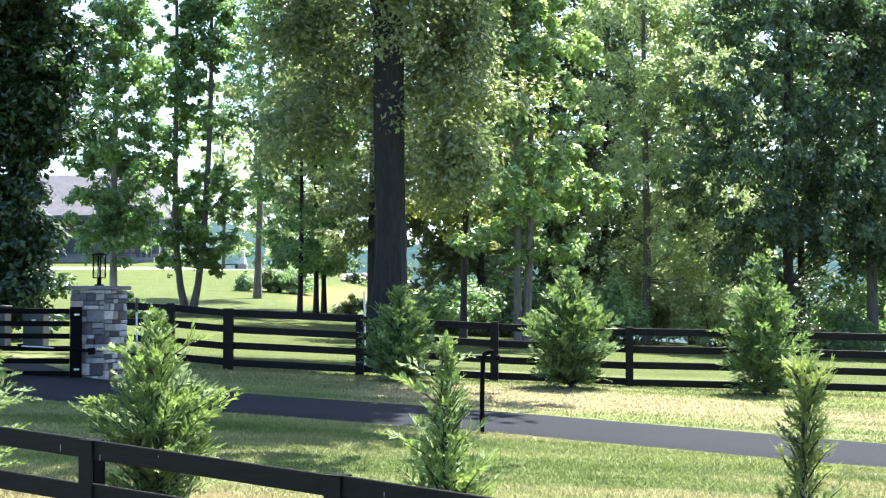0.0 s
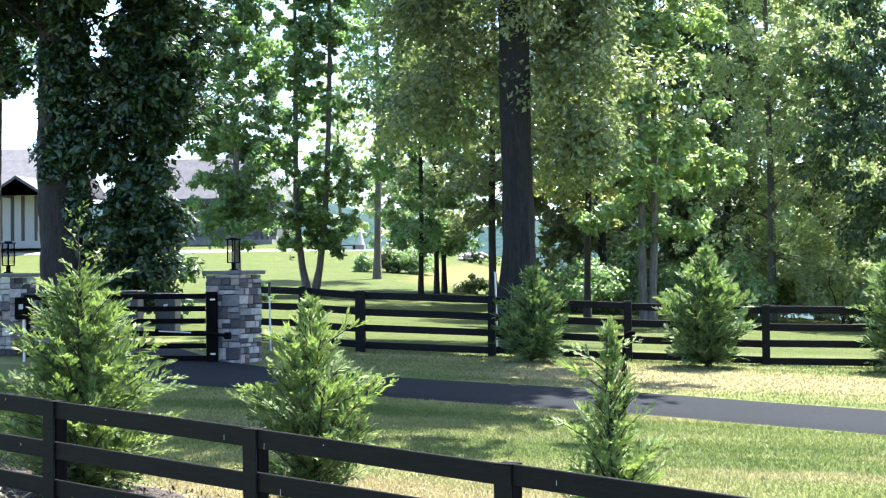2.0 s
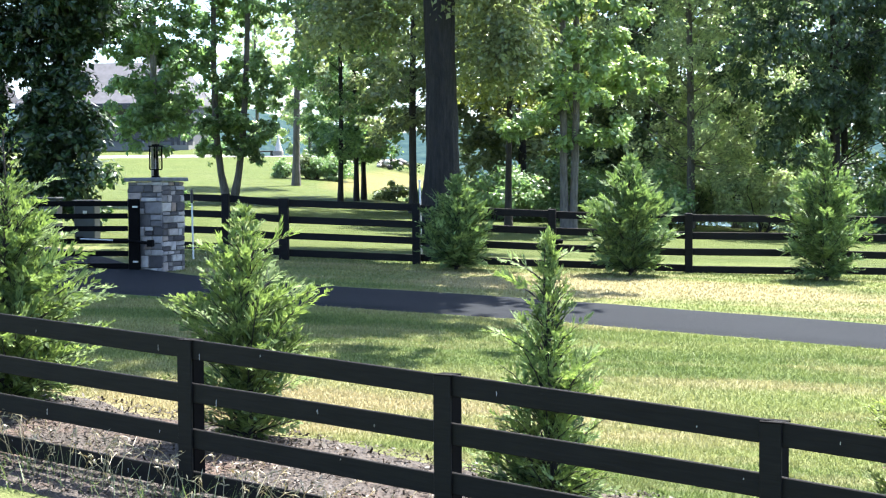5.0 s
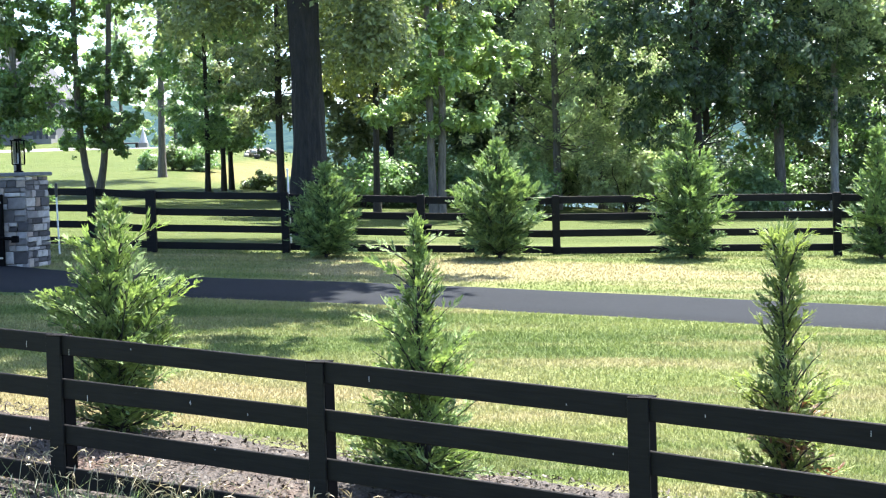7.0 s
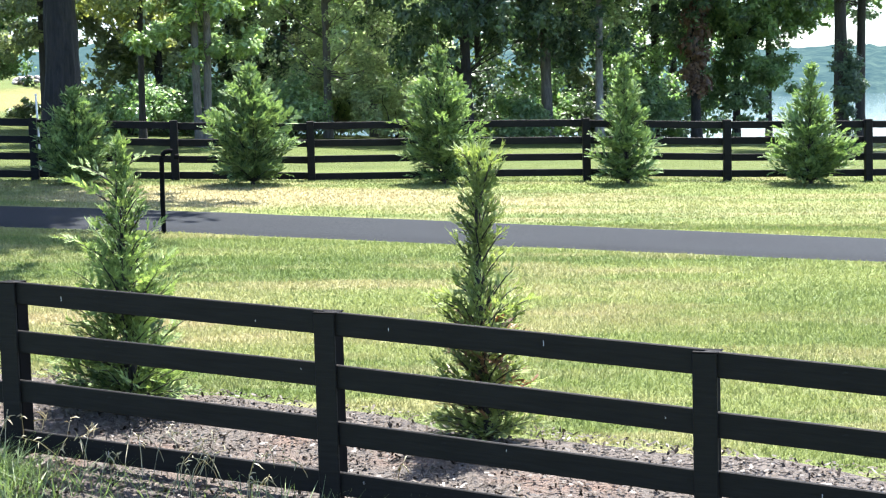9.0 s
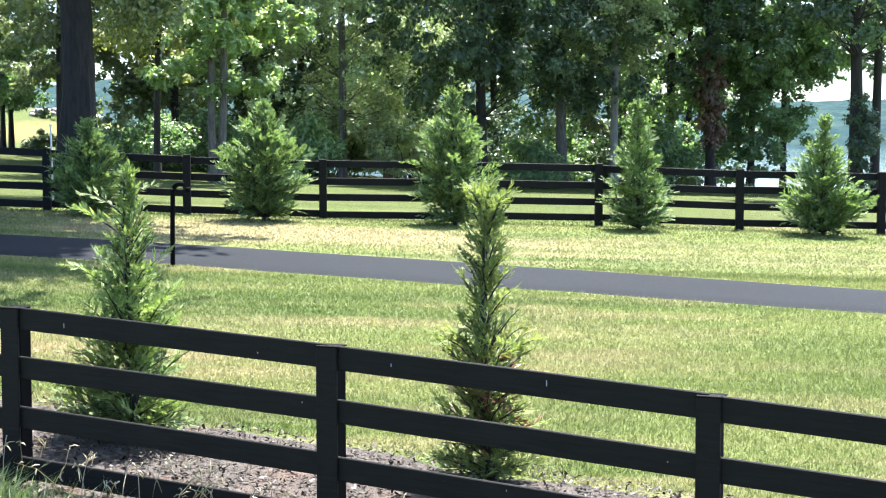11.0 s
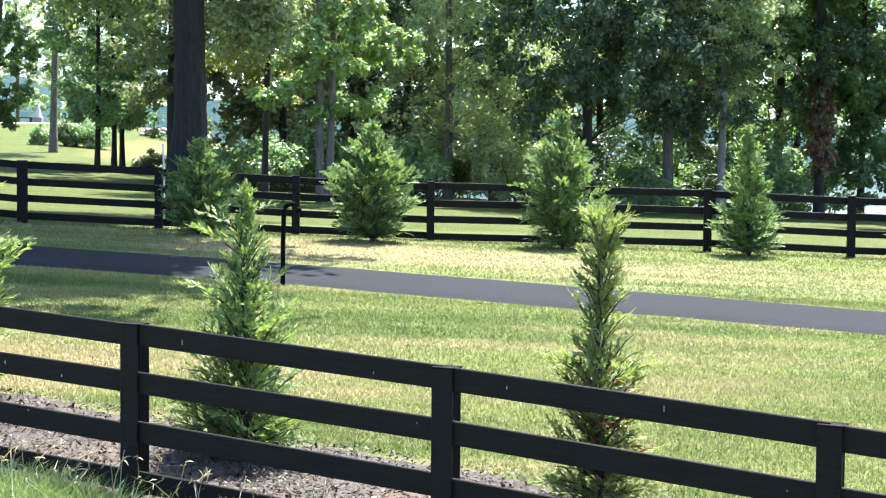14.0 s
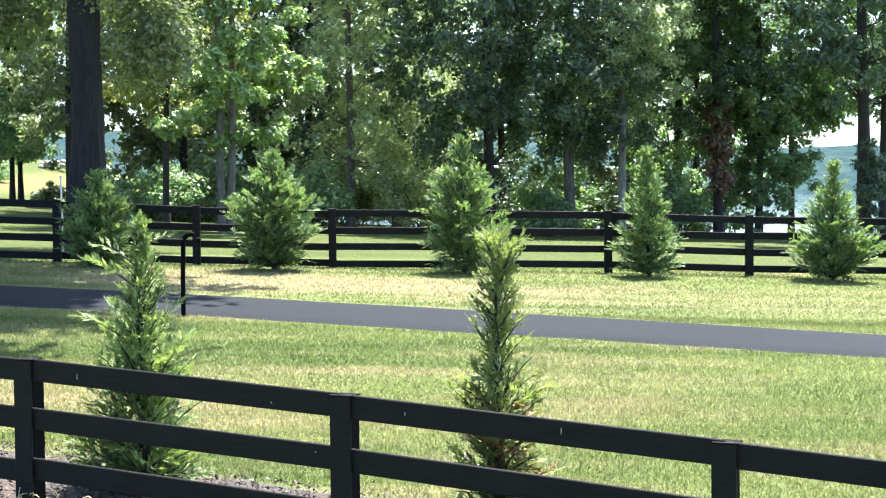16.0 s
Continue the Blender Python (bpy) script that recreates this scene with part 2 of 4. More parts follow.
M_POST = plain("black_post", (0.0028, 0.0026, 0.0025), 0.85, 0.0, 0.3)
M_POST.node_tree.nodes["Principled BSDF"].inputs["Specular IOR Level"].default_value = 0.08
M_BLACK = plain("black_steel", (0.012, 0.012, 0.014), 0.4, 0.0, 0.3)
M_MORTAR = plain("mortar", (0.075, 0.07125, 0.0675), 0.95, 0, 0.2, 20, 0.4)
M_CAPSTONE = plain("capstone", (0.12, 0.1237, 0.1237), 0.85, 0, 0.3, 9, 0.3)
M_WALL_GREY = plain("grey_siding", (0.095, 0.097, 0.102), 0.8, 0, 0.12, 3)
M_WALL_WHITE = plain("white_siding", (0.40, 0.40, 0.39), 0.7, 0, 0.05, 3)
M_SHINGLE = plain("shingles", (0.07, 0.07, 0.078), 0.9, 0, 0.3, 2.5, 0.3)
M_TRIM = plain("dark_trim", (0.03, 0.03, 0.035), 0.5, 0, 0.2)
M_TIMBER = plain("brown_post", (0.03, 0.024, 0.021), 0.7, 0, 0.3)
M_CONCRETE = plain("pale_concrete", (0.189, 0.182, 0.168), 0.9, 0, 0.15, 2)
M_BOX = plain("grey_cabinet", (0.02, 0.025, 0.026), 0.6, 0, 0.12)
M_WHITE = plain("white_plastic", (0.4, 0.4, 0.385), 0.5, 0, 0.08)
M_CHROME = plain("bare_steel", (0.5, 0.5, 0.5), 0.35, 0.9, 0.1)


def stone_mat():
    m, n, l, b = mat("field_stone", 0.85)
    rnd = n.new("ShaderNodeObjectInfo").outputs["Random"]
    r = n.new("ShaderNodeValToRGB")
    els = r.color_ramp.elements
    for p, c in ((0.0, (0.036, 0.033, 0.033)), (0.3, (0.1, 0.093, 0.088)), (0.5, (0.21, 0.195, 0.18)), (0.8, (0.45, 0.425, 0.385)), (1.0, (0.19, 0.135, 0.095))):
        e = els[0] if p == 0 else els[-1] if p == 1 else els.new(p)
        e.position, e.color = p, (*c, 1)
    l.new(rnd, r.inputs[0])
    tex, g = noise_ramp(n, l, 9.0, [(0.3, (0.65, 0.65, 0.67)), (0.7, (1.25, 1.22, 1.2))], 8.0, n.new("ShaderNodeTexCoord").outputs["Object"])
    l.new(mixed(n, l, r.outputs[0], g.outputs[0], 1.0, 'MULTIPLY'), b.inputs["Base Color"])
    bumped(n, l, b, tex.outputs[0], 0.6, 0.03)
    return m


def glass_mat():
    m, n, l, b = mat("window_glass", 0.05)
    b.inputs["Base Color"].default_value = (0.02, 0.025, 0.03, 1)
    b.inputs["Specular IOR Level"].default_value = 0.7
    return m


def water_mat():
    m, n, l, b = mat("lake_water", 0.06)
    b.inputs["Base Color"].default_value = (0.10, 0.14, 0.15, 1)
    p = world_pos(n)
    tx, _ = noise_ramp(n, l, 0.8, [(0, (0, 0, 0)), (1, (1, 1, 1))], 4.0, p, (1, 0.4, 1))
    bumped(n, l, b, tx.outputs[0], 0.12, 0.3)
    return m


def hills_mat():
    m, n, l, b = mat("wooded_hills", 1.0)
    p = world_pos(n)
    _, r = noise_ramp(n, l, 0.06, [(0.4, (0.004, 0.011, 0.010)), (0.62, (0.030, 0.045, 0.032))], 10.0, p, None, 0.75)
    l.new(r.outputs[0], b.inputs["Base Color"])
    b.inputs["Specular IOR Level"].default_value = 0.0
    # distance haze put in as a faint blue glow of the slopes
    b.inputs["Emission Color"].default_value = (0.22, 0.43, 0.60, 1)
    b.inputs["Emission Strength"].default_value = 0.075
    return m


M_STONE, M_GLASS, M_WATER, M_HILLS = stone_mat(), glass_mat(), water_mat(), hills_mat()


# ---- mesh helpers ----
def mesh_np(name, verts, faces, material, smooth=False):
    """faces: an array of rows of 3 or of 4 indices."""
    me = bpy.data.meshes.new(name)
    v, f = np.asarray(verts, np.float32), np.asarray(faces, np.int32)
    k = f.shape[1]
    me.vertices.add(len(v))
    me.vertices.foreach_set("co", v.ravel())
    me.loops.add(f.size)
    me.loops.foreach_set("vertex_index", f.ravel())
    me.polygons.add(len(f))
    me.polygons.foreach_set("loop_start", np.arange(0, f.size, k, dtype=np.int32))
    me.polygons.foreach_set("loop_total", np.full(len(f), k, np.int32))
    me.polygons.foreach_set("use_smooth", np.full(len(f), smooth, bool))
    me.materials.append(material)
    me.update(calc_edges=True)
    return me


def part(name, bm, material, parent=None, label=""):
    """Links a bmesh, or a mesh, as one mesh object under parent."""
    if isinstance(bm, bpy.types.Mesh):
        me = bm
    else:
        me = bpy.data.meshes.new(name)
        bm.to_mesh(me)
        bm.free()
        me.materials.append(material)
    ob = new(name, me)
    if parent is not None:
        ob.parent = parent
    if label:
        tagged(ob, label)
    return ob


def box_bm(sx, sy, sz, at=(0, 0, 0), bevel=0.0, turn=None):
    bm = bmesh.new()
    bmesh.ops.create_cube(bm, size=1.0)
    bmesh.ops.scale(bm, vec=(sx, sy, sz), verts=bm.verts)
    if bevel:
        bmesh.ops.bevel(bm, geom=bm.edges[:], offset=bevel, segments=1, affect='EDGES')
    if turn is not None:
        bmesh.ops.transform(bm, matrix=turn, verts=bm.verts)
    bmesh.ops.translate(bm, vec=at, verts=bm.verts)
    return bm


def join_bm(parts):
    out = bmesh.new()
    for b in parts:
        me = bpy.data.meshes.new("tmp")
        b.to_mesh(me)
        b.free()
        out.from_mesh(me)
        bpy.data.meshes.remove(me)
    return out


def tube(points, radii, sides=10):
    """Verts and quads of a tube along points."""
    pts = np.asarray(points, float)
    n = len(pts)
    d = np.gradient(pts, axis=0)
    d /= np.linalg.norm(d, axis=1)[:, None] + 1e-9
    ref = np.where(np.abs(d[:, 2:3]) > 0.9, np.array([[1.0, 0, 0]]), np.array([[0, 0, 1.0]]))
    u = np.cross(d, ref)
    u /= np.linalg.norm(u, axis=1)[:, None] + 1e-9
    w = np.cross(d, u)
    a = np.linspace(0, 2 * np.pi, sides, endpoint=False)
    v = pts[:, None] + np.asarray(radii, float)[:, None, None] * (np.cos(a)[None, :, None] * u[:, None] + np.sin(a)[None, :, None] * w[:, None])
    i = np.arange(n - 1)[:, None] * sides
    k = np.arange(sides)[None]
    k2 = (k + 1) % sides
    f = np.stack([i + k, i + k2, i + sides + k2, i + sides + k], -1).reshape(-1, 4)
    return v.reshape(-1, 3), f


def merge(pieces):
    vs, fs, o = [], [], 0
    for v, f in pieces:
        vs.append(v)
        fs.append(f + o)
        o += len(v)
    return np.concatenate(vs), np.concatenate(fs)


# ---- terrain ----
def smooth01(t):
    t = np.clip(t, 0, 1)
    return t * t * (3 - 2 * t)


def ground_z(x, y):
    x, y = np.asarray(x, float), np.asarray(y, float)
    xc, yc = np.clip(x, -26, 26), np.clip(y, -8, 30)
    z = -0.457 - 0.0348 * xc + 0.0809 * yc - 0.00103 * yc * yc + 0.00008 * xc * yc
    left = smooth01((8 - x) / 30)
    far = 76 + 10 * smooth01((-30 - x) / 8)
    z = z + 3.75 * (np.minimum(np.clip(y - 28, 0, 95), far) / 85) ** 2.2 * left
    z = z - 9 * smooth01((y - 34 - far) / 60) * left
    z = z - 0.003 * np.clip(y - 28, 0, 34) * (1 - left)
    z = z - (7.6 + 0 * x) * smooth01((y - 64) / 45) * (1 - left)
    z = z - 12 * smooth01((y - 140) / 70) * left
    return np.maximum(z, -6.5)


def gz(x, y):
    return float(ground_z(x, y))


def axis_steps(fine_lo, fine_hi, step, lo, hi):
    a = list(np.arange(fine_lo, fine_hi + 1e-6, step))
    s, v = step, fine_hi
    while v < hi:
        s *= 1.35
        v = min(hi, v + s)
        a.append(v)
    s, v = step, fine_lo
    while v > lo:
        s *= 1.35
        v = max(lo, v - s)
        a.insert(0, v)
    return np.array(a)


gx, gy = axis_steps(-40, 40, 0.8, -3000, 3000), axis_steps(-10, 120, 0.8, -60, 4000)
GX, GY = np.meshgrid(gx, gy)
GZ = ground_z(GX, GY)
nx, ny = len(gx), len(gy)
ii = (np.arange(ny - 1)[:, None] * nx + np.arange(nx - 1)[None]).ravel()
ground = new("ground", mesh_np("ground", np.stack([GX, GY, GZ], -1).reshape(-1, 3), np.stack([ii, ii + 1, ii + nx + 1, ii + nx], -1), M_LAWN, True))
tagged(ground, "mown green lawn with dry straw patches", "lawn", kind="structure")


def ribbon(name, near, far, material, rise, label, category):
    """A strip that lies on the ground between two edges of equal length, given as (x, y) rows."""
    a, b = np.asarray(near, float), np.asarray(far, float)
    n, k = len(a), 9
    t = np.linspace(0, 1, k)[None, :, None]
    p = a[:, None] * (1 - t) + b[:, None] * t
    z = ground_z(p[..., 0], p[..., 1]) + rise
    z[:, 0] -= rise + 0.03
    z[:, -1] -= rise + 0.03
    v = np.concatenate([p, z[..., None]], -1).reshape(-1, 3)
    i = (np.arange(n - 1)[:, None] * k + np.arange(k - 1)[None]).ravel()
    ob = new(name, mesh_np(name, v, np.stack([i, i + k, i + k + 1, i + 1], -1)[:, ::-1], material, True))
    return tagged(ob, label, category, kind="structure")


def spline(rows, n):
    rows = np.asarray(rows, float)
    s = np.r_[0, np.cumsum(np.linalg.norm(np.diff(rows, axis=0), axis=1))]
    u = np.linspace(0, s[-1], n)
    out = np.stack([np.interp(u, s, rows[:, k]) for k in range(2)], -1)
    for _ in range(6):
        out[1:-1] = (out[:-2] + 2 * out[1:-1] + out[2:]) / 4
    return out


road_far = spline([(34, 9.5), (20, 13.8), (6.9, 18.5), (2.5, 20.05), (-0.8, 21.2), (-3.4, 22.2), (-7.3, 23.1), (-9.7, 23.9), (-11.0, 25.0), (-12.0, 27.3), (-14.5, 30.2), (-22, 33), (-40, 37)], 90)
road_near = spline([(33, 6.5), (19, 11.2), (6.1, 16.0), (1.5, 17.3), (-1.6, 18.5), (-4.0, 19.2), (-6.5, 19.8), (-10.3, 20.3), (-13.2, 21.4), (-14.3, 24.2), (-15.8, 27.2), (-18.5, 29), (-25, 31), (-40, 33)], 90)
edge_rng = np.random.default_rng(12)
road_far[:, 1] += edge_rng.normal(0, 0.03, len(road_far))
road_near[:, 1] += edge_rng.normal(0, 0.03, len(road_near))
ribbon("road", road_near, road_far, M_ASPHALT, 0.03, "dark grey asphalt driveway with leaf shade", "driveway")

FD = np.array([0.893, -0.449])      # along the road-side fence
FN = np.array([0.449, 0.893])       # away from the road
N3 = np.array([-2.71, 7.0])


def along(s, off=0.0):
    return N3 + FD * s + FN * off


s_ = np.linspace(-14, 14, 70)
wob = 0.12 * np.sin(s_ * 1.7) + 0.08 * np.sin(s_ * 4.1 + 1)
ribbon("mulch_bed", [along(s, -0.75) for s in s_], [along(s, 2.35 + w) for s, w in zip(s_, wob)], M_MULCH, 0.05, "grey-brown bark mulch bed along the fence", "mulch")

# ---- fences ----
POST_TOP = {-1: 1.945, 0: 1.815, 1: 1.687, 2: 1.557, 3: 1.428, 4: 1.282, 5: 1.115, 6: 0.945, 7: 0.77}


def board(name, a, b, height, thick, material, parent):
    """A board between the top front corners a and b."""
    a, b = Vector(a), Vector(b)
    d = b - a
    L = d.length
    bm = box_bm(L, thick, height, (L / 2, thick / 2, -height / 2), 0.006)
    ob = part(name, bm, material, parent)
    ang = math.atan2(d.y, d.x)
    ob.matrix_basis = Matrix.Translation(a) @ Matrix.Rotation(ang, 4, 'Z') @ Matrix.Rotation(-math.asin(d.z / L), 4, 'Y')
    return ob


def road_fence():
    root = tagged(new("fence"), "black-painted four-board wooden fence with capped posts, beside the mulch bed", "fence")
    turn = Matrix.Rotation(math.atan2(FD[1], FD[0]), 4, 'Z')
    rng = random.Random(3)
    keys = sorted(POST_TOP)
    for i in keys:
        p = along((i - 3) * 2.44 - 0.07)
        top, g = POST_TOP[i], gz(*p)
        h = top - g + 0.25
        post = part("post", box_bm(0.10, 0.13, h, (0, 0.09, -h / 2 - 0.012), 0.008), M_POST, root)
        post.matrix_basis = Matrix.Translation((*p, top)) @ turn
        bat = part("batten", box_bm(0.145, 0.024, h - 0.2, (0, -0.014, -(h - 0.2) / 2), 0.005), M_FENCE, post)
        part("post_cap", box_bm(0.152, 0.14, 0.010, (0.005, 0.04, -0.006), 0.003), M_POST, post)
    for i, j in zip(keys[:-1], keys[1:]):
        a, b = along((i - 3) * 2.44 - 0.07), along((j - 3) * 2.44 - 0.07)
        for k in range(4):
            dz = 0.004 - 0.345 * k + (rng.uniform(-0.012, 0.012) if k else 0)
            board("board", (*(a + FD * 0.003), POST_TOP[i] + dz), (*(b - FD * 0.003), POST_TOP[j] + dz + rng.uniform(-0.01, 0.01)), 0.153, 0.025, M_FENCE, root)
    return root


road_fence()

FAR_Y = 28.08
FAR_TOP = [2.62, 2.519, 2.405, 2.278, 2.184, 2.145, 2.09, 1.976, 1.908, 1.83, 1.76, 1.69, 1.62]
FAR_X = [-10.27, -9.10, -6.41, -3.73, -1.10, 1.65, 4.30, 7.10, 9.94, 12.6, 15.3, 18.0, 20.7]


def yard_fence():
    root = tagged(new("fence"), "black-painted four-board wooden fence across the lawn", "fence")
    rng = random.Random(5)
    n = len(FAR_X)
    for i in range(n):
        h = FAR_TOP[i] - gz(FAR_X[i], FAR_Y) + 0.25
        w = 0.19 if i == 1 else 0.15
        post = part("post", box_bm(w, 0.13, h, (w / 2, 0.0, -h / 2), 0.008), M_FENCE, root)
        post.matrix_basis = Matrix.Translation((FAR_X[i], FAR_Y, FAR_TOP[i]))
    ends = [(-11.3, 2.66)] + list(zip(FAR_X, FAR_TOP))
    for (xa, ta), (xb, tb) in zip(ends[:-1], ends[1:]):
        for k in range(4):
            dz = -0.03 - 0.325 * k + rng.uniform(-0.012, 0.012)
            board("board", (xa + 0.075, FAR_Y + 0.07, ta + dz), (xb + 0.072, FAR_Y + 0.07, tb + dz), 0.14, 0.025, M_FENCE, root)
    return root


yard_fence()


# ---- trees ----
def leaf_cloud(rng, centres, radii, count, size, flat=0.42, droop=0.0, aspect=0.62, tier=0.75):
    """Folded diamond leaves gathered in flattened tufts round the given centres: verts and quads."""
    c = np.asarray(centres, float)
    r = np.asarray(radii, float)
    pick = rng.choice(len(c), count, p=r ** 2 / (r ** 2).sum())
    d = rng.normal(size=(count, 3))
    d /= np.linalg.norm(d, axis=1)[:, None]
    rad = r[pick] * 1.1 * rng.random(count) ** 0.6
    p = c[pick] + d * rad[:, None] * np.array([1, 1, tier])
    nrm = d * (1 - flat) + np.array([0, 0, 1.0]) * flat + rng.normal(size=(count, 3)) * 0.32
    nrm /= np.linalg.norm(nrm, axis=1)[:, None]
    ref = d + rng.normal(size=(count, 3)) * 0.6
    u = ref - nrm * (ref * nrm).sum(1)[:, None]
    u /= np.linalg.norm(u, axis=1)[:, None]
    u[:, 2] -= droop
    w = np.cross(nrm, u)
    s = size * (0.55 + 0.9 * rng.random(count))[:, None]
    bend = nrm * s * 0.22
    v = np.stack([p - u * s, p + w * s * aspect - bend, p + u * s, p - w * s * aspect - bend], 1).reshape(-1, 3)
    f = np.arange(count * 4).reshape(-1, 4)
    return v, f


def limb(rng, a, b, r0, r1, sag=0.15, n=6, sides=7):
    a, b = np.asarray(a, float), np.asarray(b, float)
    t = np.linspace(0, 1, n)[:, None]
    p = a * (1 - t) + b * t
    L = np.linalg.norm(b - a)
    p[:, 2] -= sag * L * np.sin(np.pi * t[:, 0])
    p[1:-1] += rng.normal(size=(n - 2, 3)) * 0.03 * L
    return tube(p, np.linspace(r0, r1, n), sides)


def furrowed(pts, rad, seed):
    """A thick trunk whose bark stands in long uneven ridges."""
    t = np.linspace(0, 1, len(pts))
    u = np.r_[np.linspace(0, 0.5, 70), np.linspace(0.53, 1, 12)]
    p = np.stack([np.interp(u, t, pts[:, k]) for k in range(3)], -1)
    r = np.interp(u, t, rad)
    sides = 40
    v, f = tube(p, r, sides)
    v = v.reshape(len(u), sides, 3)
    for i in range(len(u)):
        flare = 1 + 0.12 * math.exp(-max(0, p[i, 2]) / 0.4)
        for k in range(sides):
            a = 2 * math.pi * k / sides
            q = (math.cos(a) * 3.2, math.sin(a) * 3.2, p[i, 2] * 0.7 + seed)
            ridge = 0.12 * abs(noise.noise((q[0] * 1.6, q[1] * 1.6, q[2] * 1.1))) + 0.06 * noise.noise((q[0] * 0.5, q[1] * 0.5, q[2]))
            v[i, k] = p[i] + (v[i, k] - p[i]) * (flare - 0.04 + ridge * 2.2)
    return v.reshape(-1, 3), f


def tree(name, x, y, h, r, base, leaf, bark, trunk_r, label, seed, leaves=9000, size=0.13, clumps=60, trunks=((0, 0),), clump_r=0.9, taper=0.6, shape=1.0, droop=0.0, extra=(), eleaves=0, esize=0.06, fork=None, over=(0, 0), group="trees on the lawn"):
    """A broad-leaved tree: crown radius r from height base up to h; over: how far the crown reaches out to one side."""
    rng = np.random.default_rng(seed)
    g = gz(x, y)
    root = tagged(new(name), label, "tree", group)
    root.location = (x, y, g)
    wood, ends = [], []
    for k, (lx, ly) in enumerate(trunks):
        top = h * 0.9
        n = 12
        t = np.linspace(0, 1, n)
        px = 0.2 * k + lx * (1 - np.exp(-6 * t)) / 6 * h * 0.3 + 0.05 * np.sin(t * 5 + seed) * h * 0.08
        py = ly * (1 - np.exp(-6 * t)) / 6 * h * 0.3 + 0.04 * np.cos(t * 4 + seed) * h * 0.08 - 0.04 * h * 0.08
        pts = np.stack([px, py, t * top - 0.15], -1)
        rad = trunk_r * (1 - taper * t) * np.where(t < 0.03, 1.35, 1.0)
        rad[-1] = trunk_r * 0.1
        wood.append(furrowed(pts, rad, seed) if trunk_r > 0.3 else tube(pts, rad, 14))
        ends.append(pts)
    if fork:
        z0, lean = fork
        t = np.linspace(0, 1, 8)
        i = int(np.argmin(np.abs(ends[0][:, 2] - z0)))
        pts = np.stack([ends[0][i, 0] + lean * (h - z0) * t, ends[0][i, 1] + 0 * t, z0 + (h * 0.85 - z0) * t], -1)
        wood.append(tube(pts, np.linspace(trunk_r * 0.5, 0.06, 8), 12))
    centres, radii = [], []
    for k in range(clumps):
        t = ends[k % len(ends)]
        zz = base + (h - base) * rng.random() ** shape
        u = (zz - base) / (h - base)
        rr = r * (min(1, 0.5 + 2.2 * u) - 0.6 * u ** 1.3) * math.sqrt(rng.random() * 0.85 + 0.15)
        a = rng.random() * 2 * math.pi
        i = min(len(t) - 1, int(max(0.05, (zz - 0.45 * rr) / (h * 0.9)) * (len(t) - 1)))
        while i < len(t) - 1 and t[i][2] < 0.8 * base:
            i += 1
        at = t[i]
        lean = rng.random() ** 0.7 if over[1] else 0.0
        c = np.array([at[0] + over[0] * lean + rr * math.cos(a), at[1] + over[1] * lean + rr * math.sin(a), zz])
        for q in range(4):
            centres.append(c + rng.normal(size=3) * clump_r * np.array([0.8, 0.8, 0.45]))
            radii.append(clump_r * (0.3 + 0.45 * rng.random()))
        if k % 3 == 0:
            wood.append(limb(rng, at, c, max(0.012, min(0.05, trunk_r * 0.14)), 0.006, 0.04))
    low, lowr = [], []
    for cx, cy, z0, z1, rad, n in extra:
        for k in range(n):
            low.append(np.array([cx, cy, z0 + (z1 - z0) * rng.random()]) + rng.normal(size=3) * np.array([rad, rad, 0.3]) * 0.6)
            lowr.append(0.75 * clump_r * (0.35 + 0.5 * rng.random()))
    if low:
        part("lower_foliage", mesh_np("lower_foliage", *leaf_cloud(rng, low, lowr, eleaves, esize, droop=droop), leaf), leaf, root)
    part("trunk", mesh_np("trunk", *merge(wood), bark, True), bark, root)
    part("crown", mesh_np("crown", *leaf_cloud(rng, centres, radii, leaves, size, droop=droop), leaf), leaf, root)
    return root


def shrub(name, x, y, h, r, leaf, label, seed, leaves, size=0.07, category="shrub", group="shrubs under the trees"):
    rng = np.random.default_rng(seed)
    root = tagged(new(name), label, category, group)
    root.location = (x, y, gz(x, y))
    cs, rs, wood = [], [], []
    for k in range(26):
        a, q = rng.random() * 6.28, math.sqrt(rng.random())
        c = np.array([math.cos(a) * q * r, math.sin(a) * q * r, h * (0.12 + 0.8 * rng.random() * (1.1 - 0.6 * q))])
        cs.append(c)
        rs.append(0.16 * (r + h) * (0.6 + 0.6 * rng.random()))
        if k % 3 == 0:
            wood.append(limb(rng, (0.15 * c[0], 0.15 * c[1], -0.1), c, 0.035, 0.008, 0.0))
    part("stem", mesh_np("stem", *merge(wood), M_BARK_DARK, True), M_BARK_DARK, root)
    part("foliage", mesh_np("foliage", *leaf_cloud(rng, cs, rs, leaves, size), leaf), leaf, root)
    return root


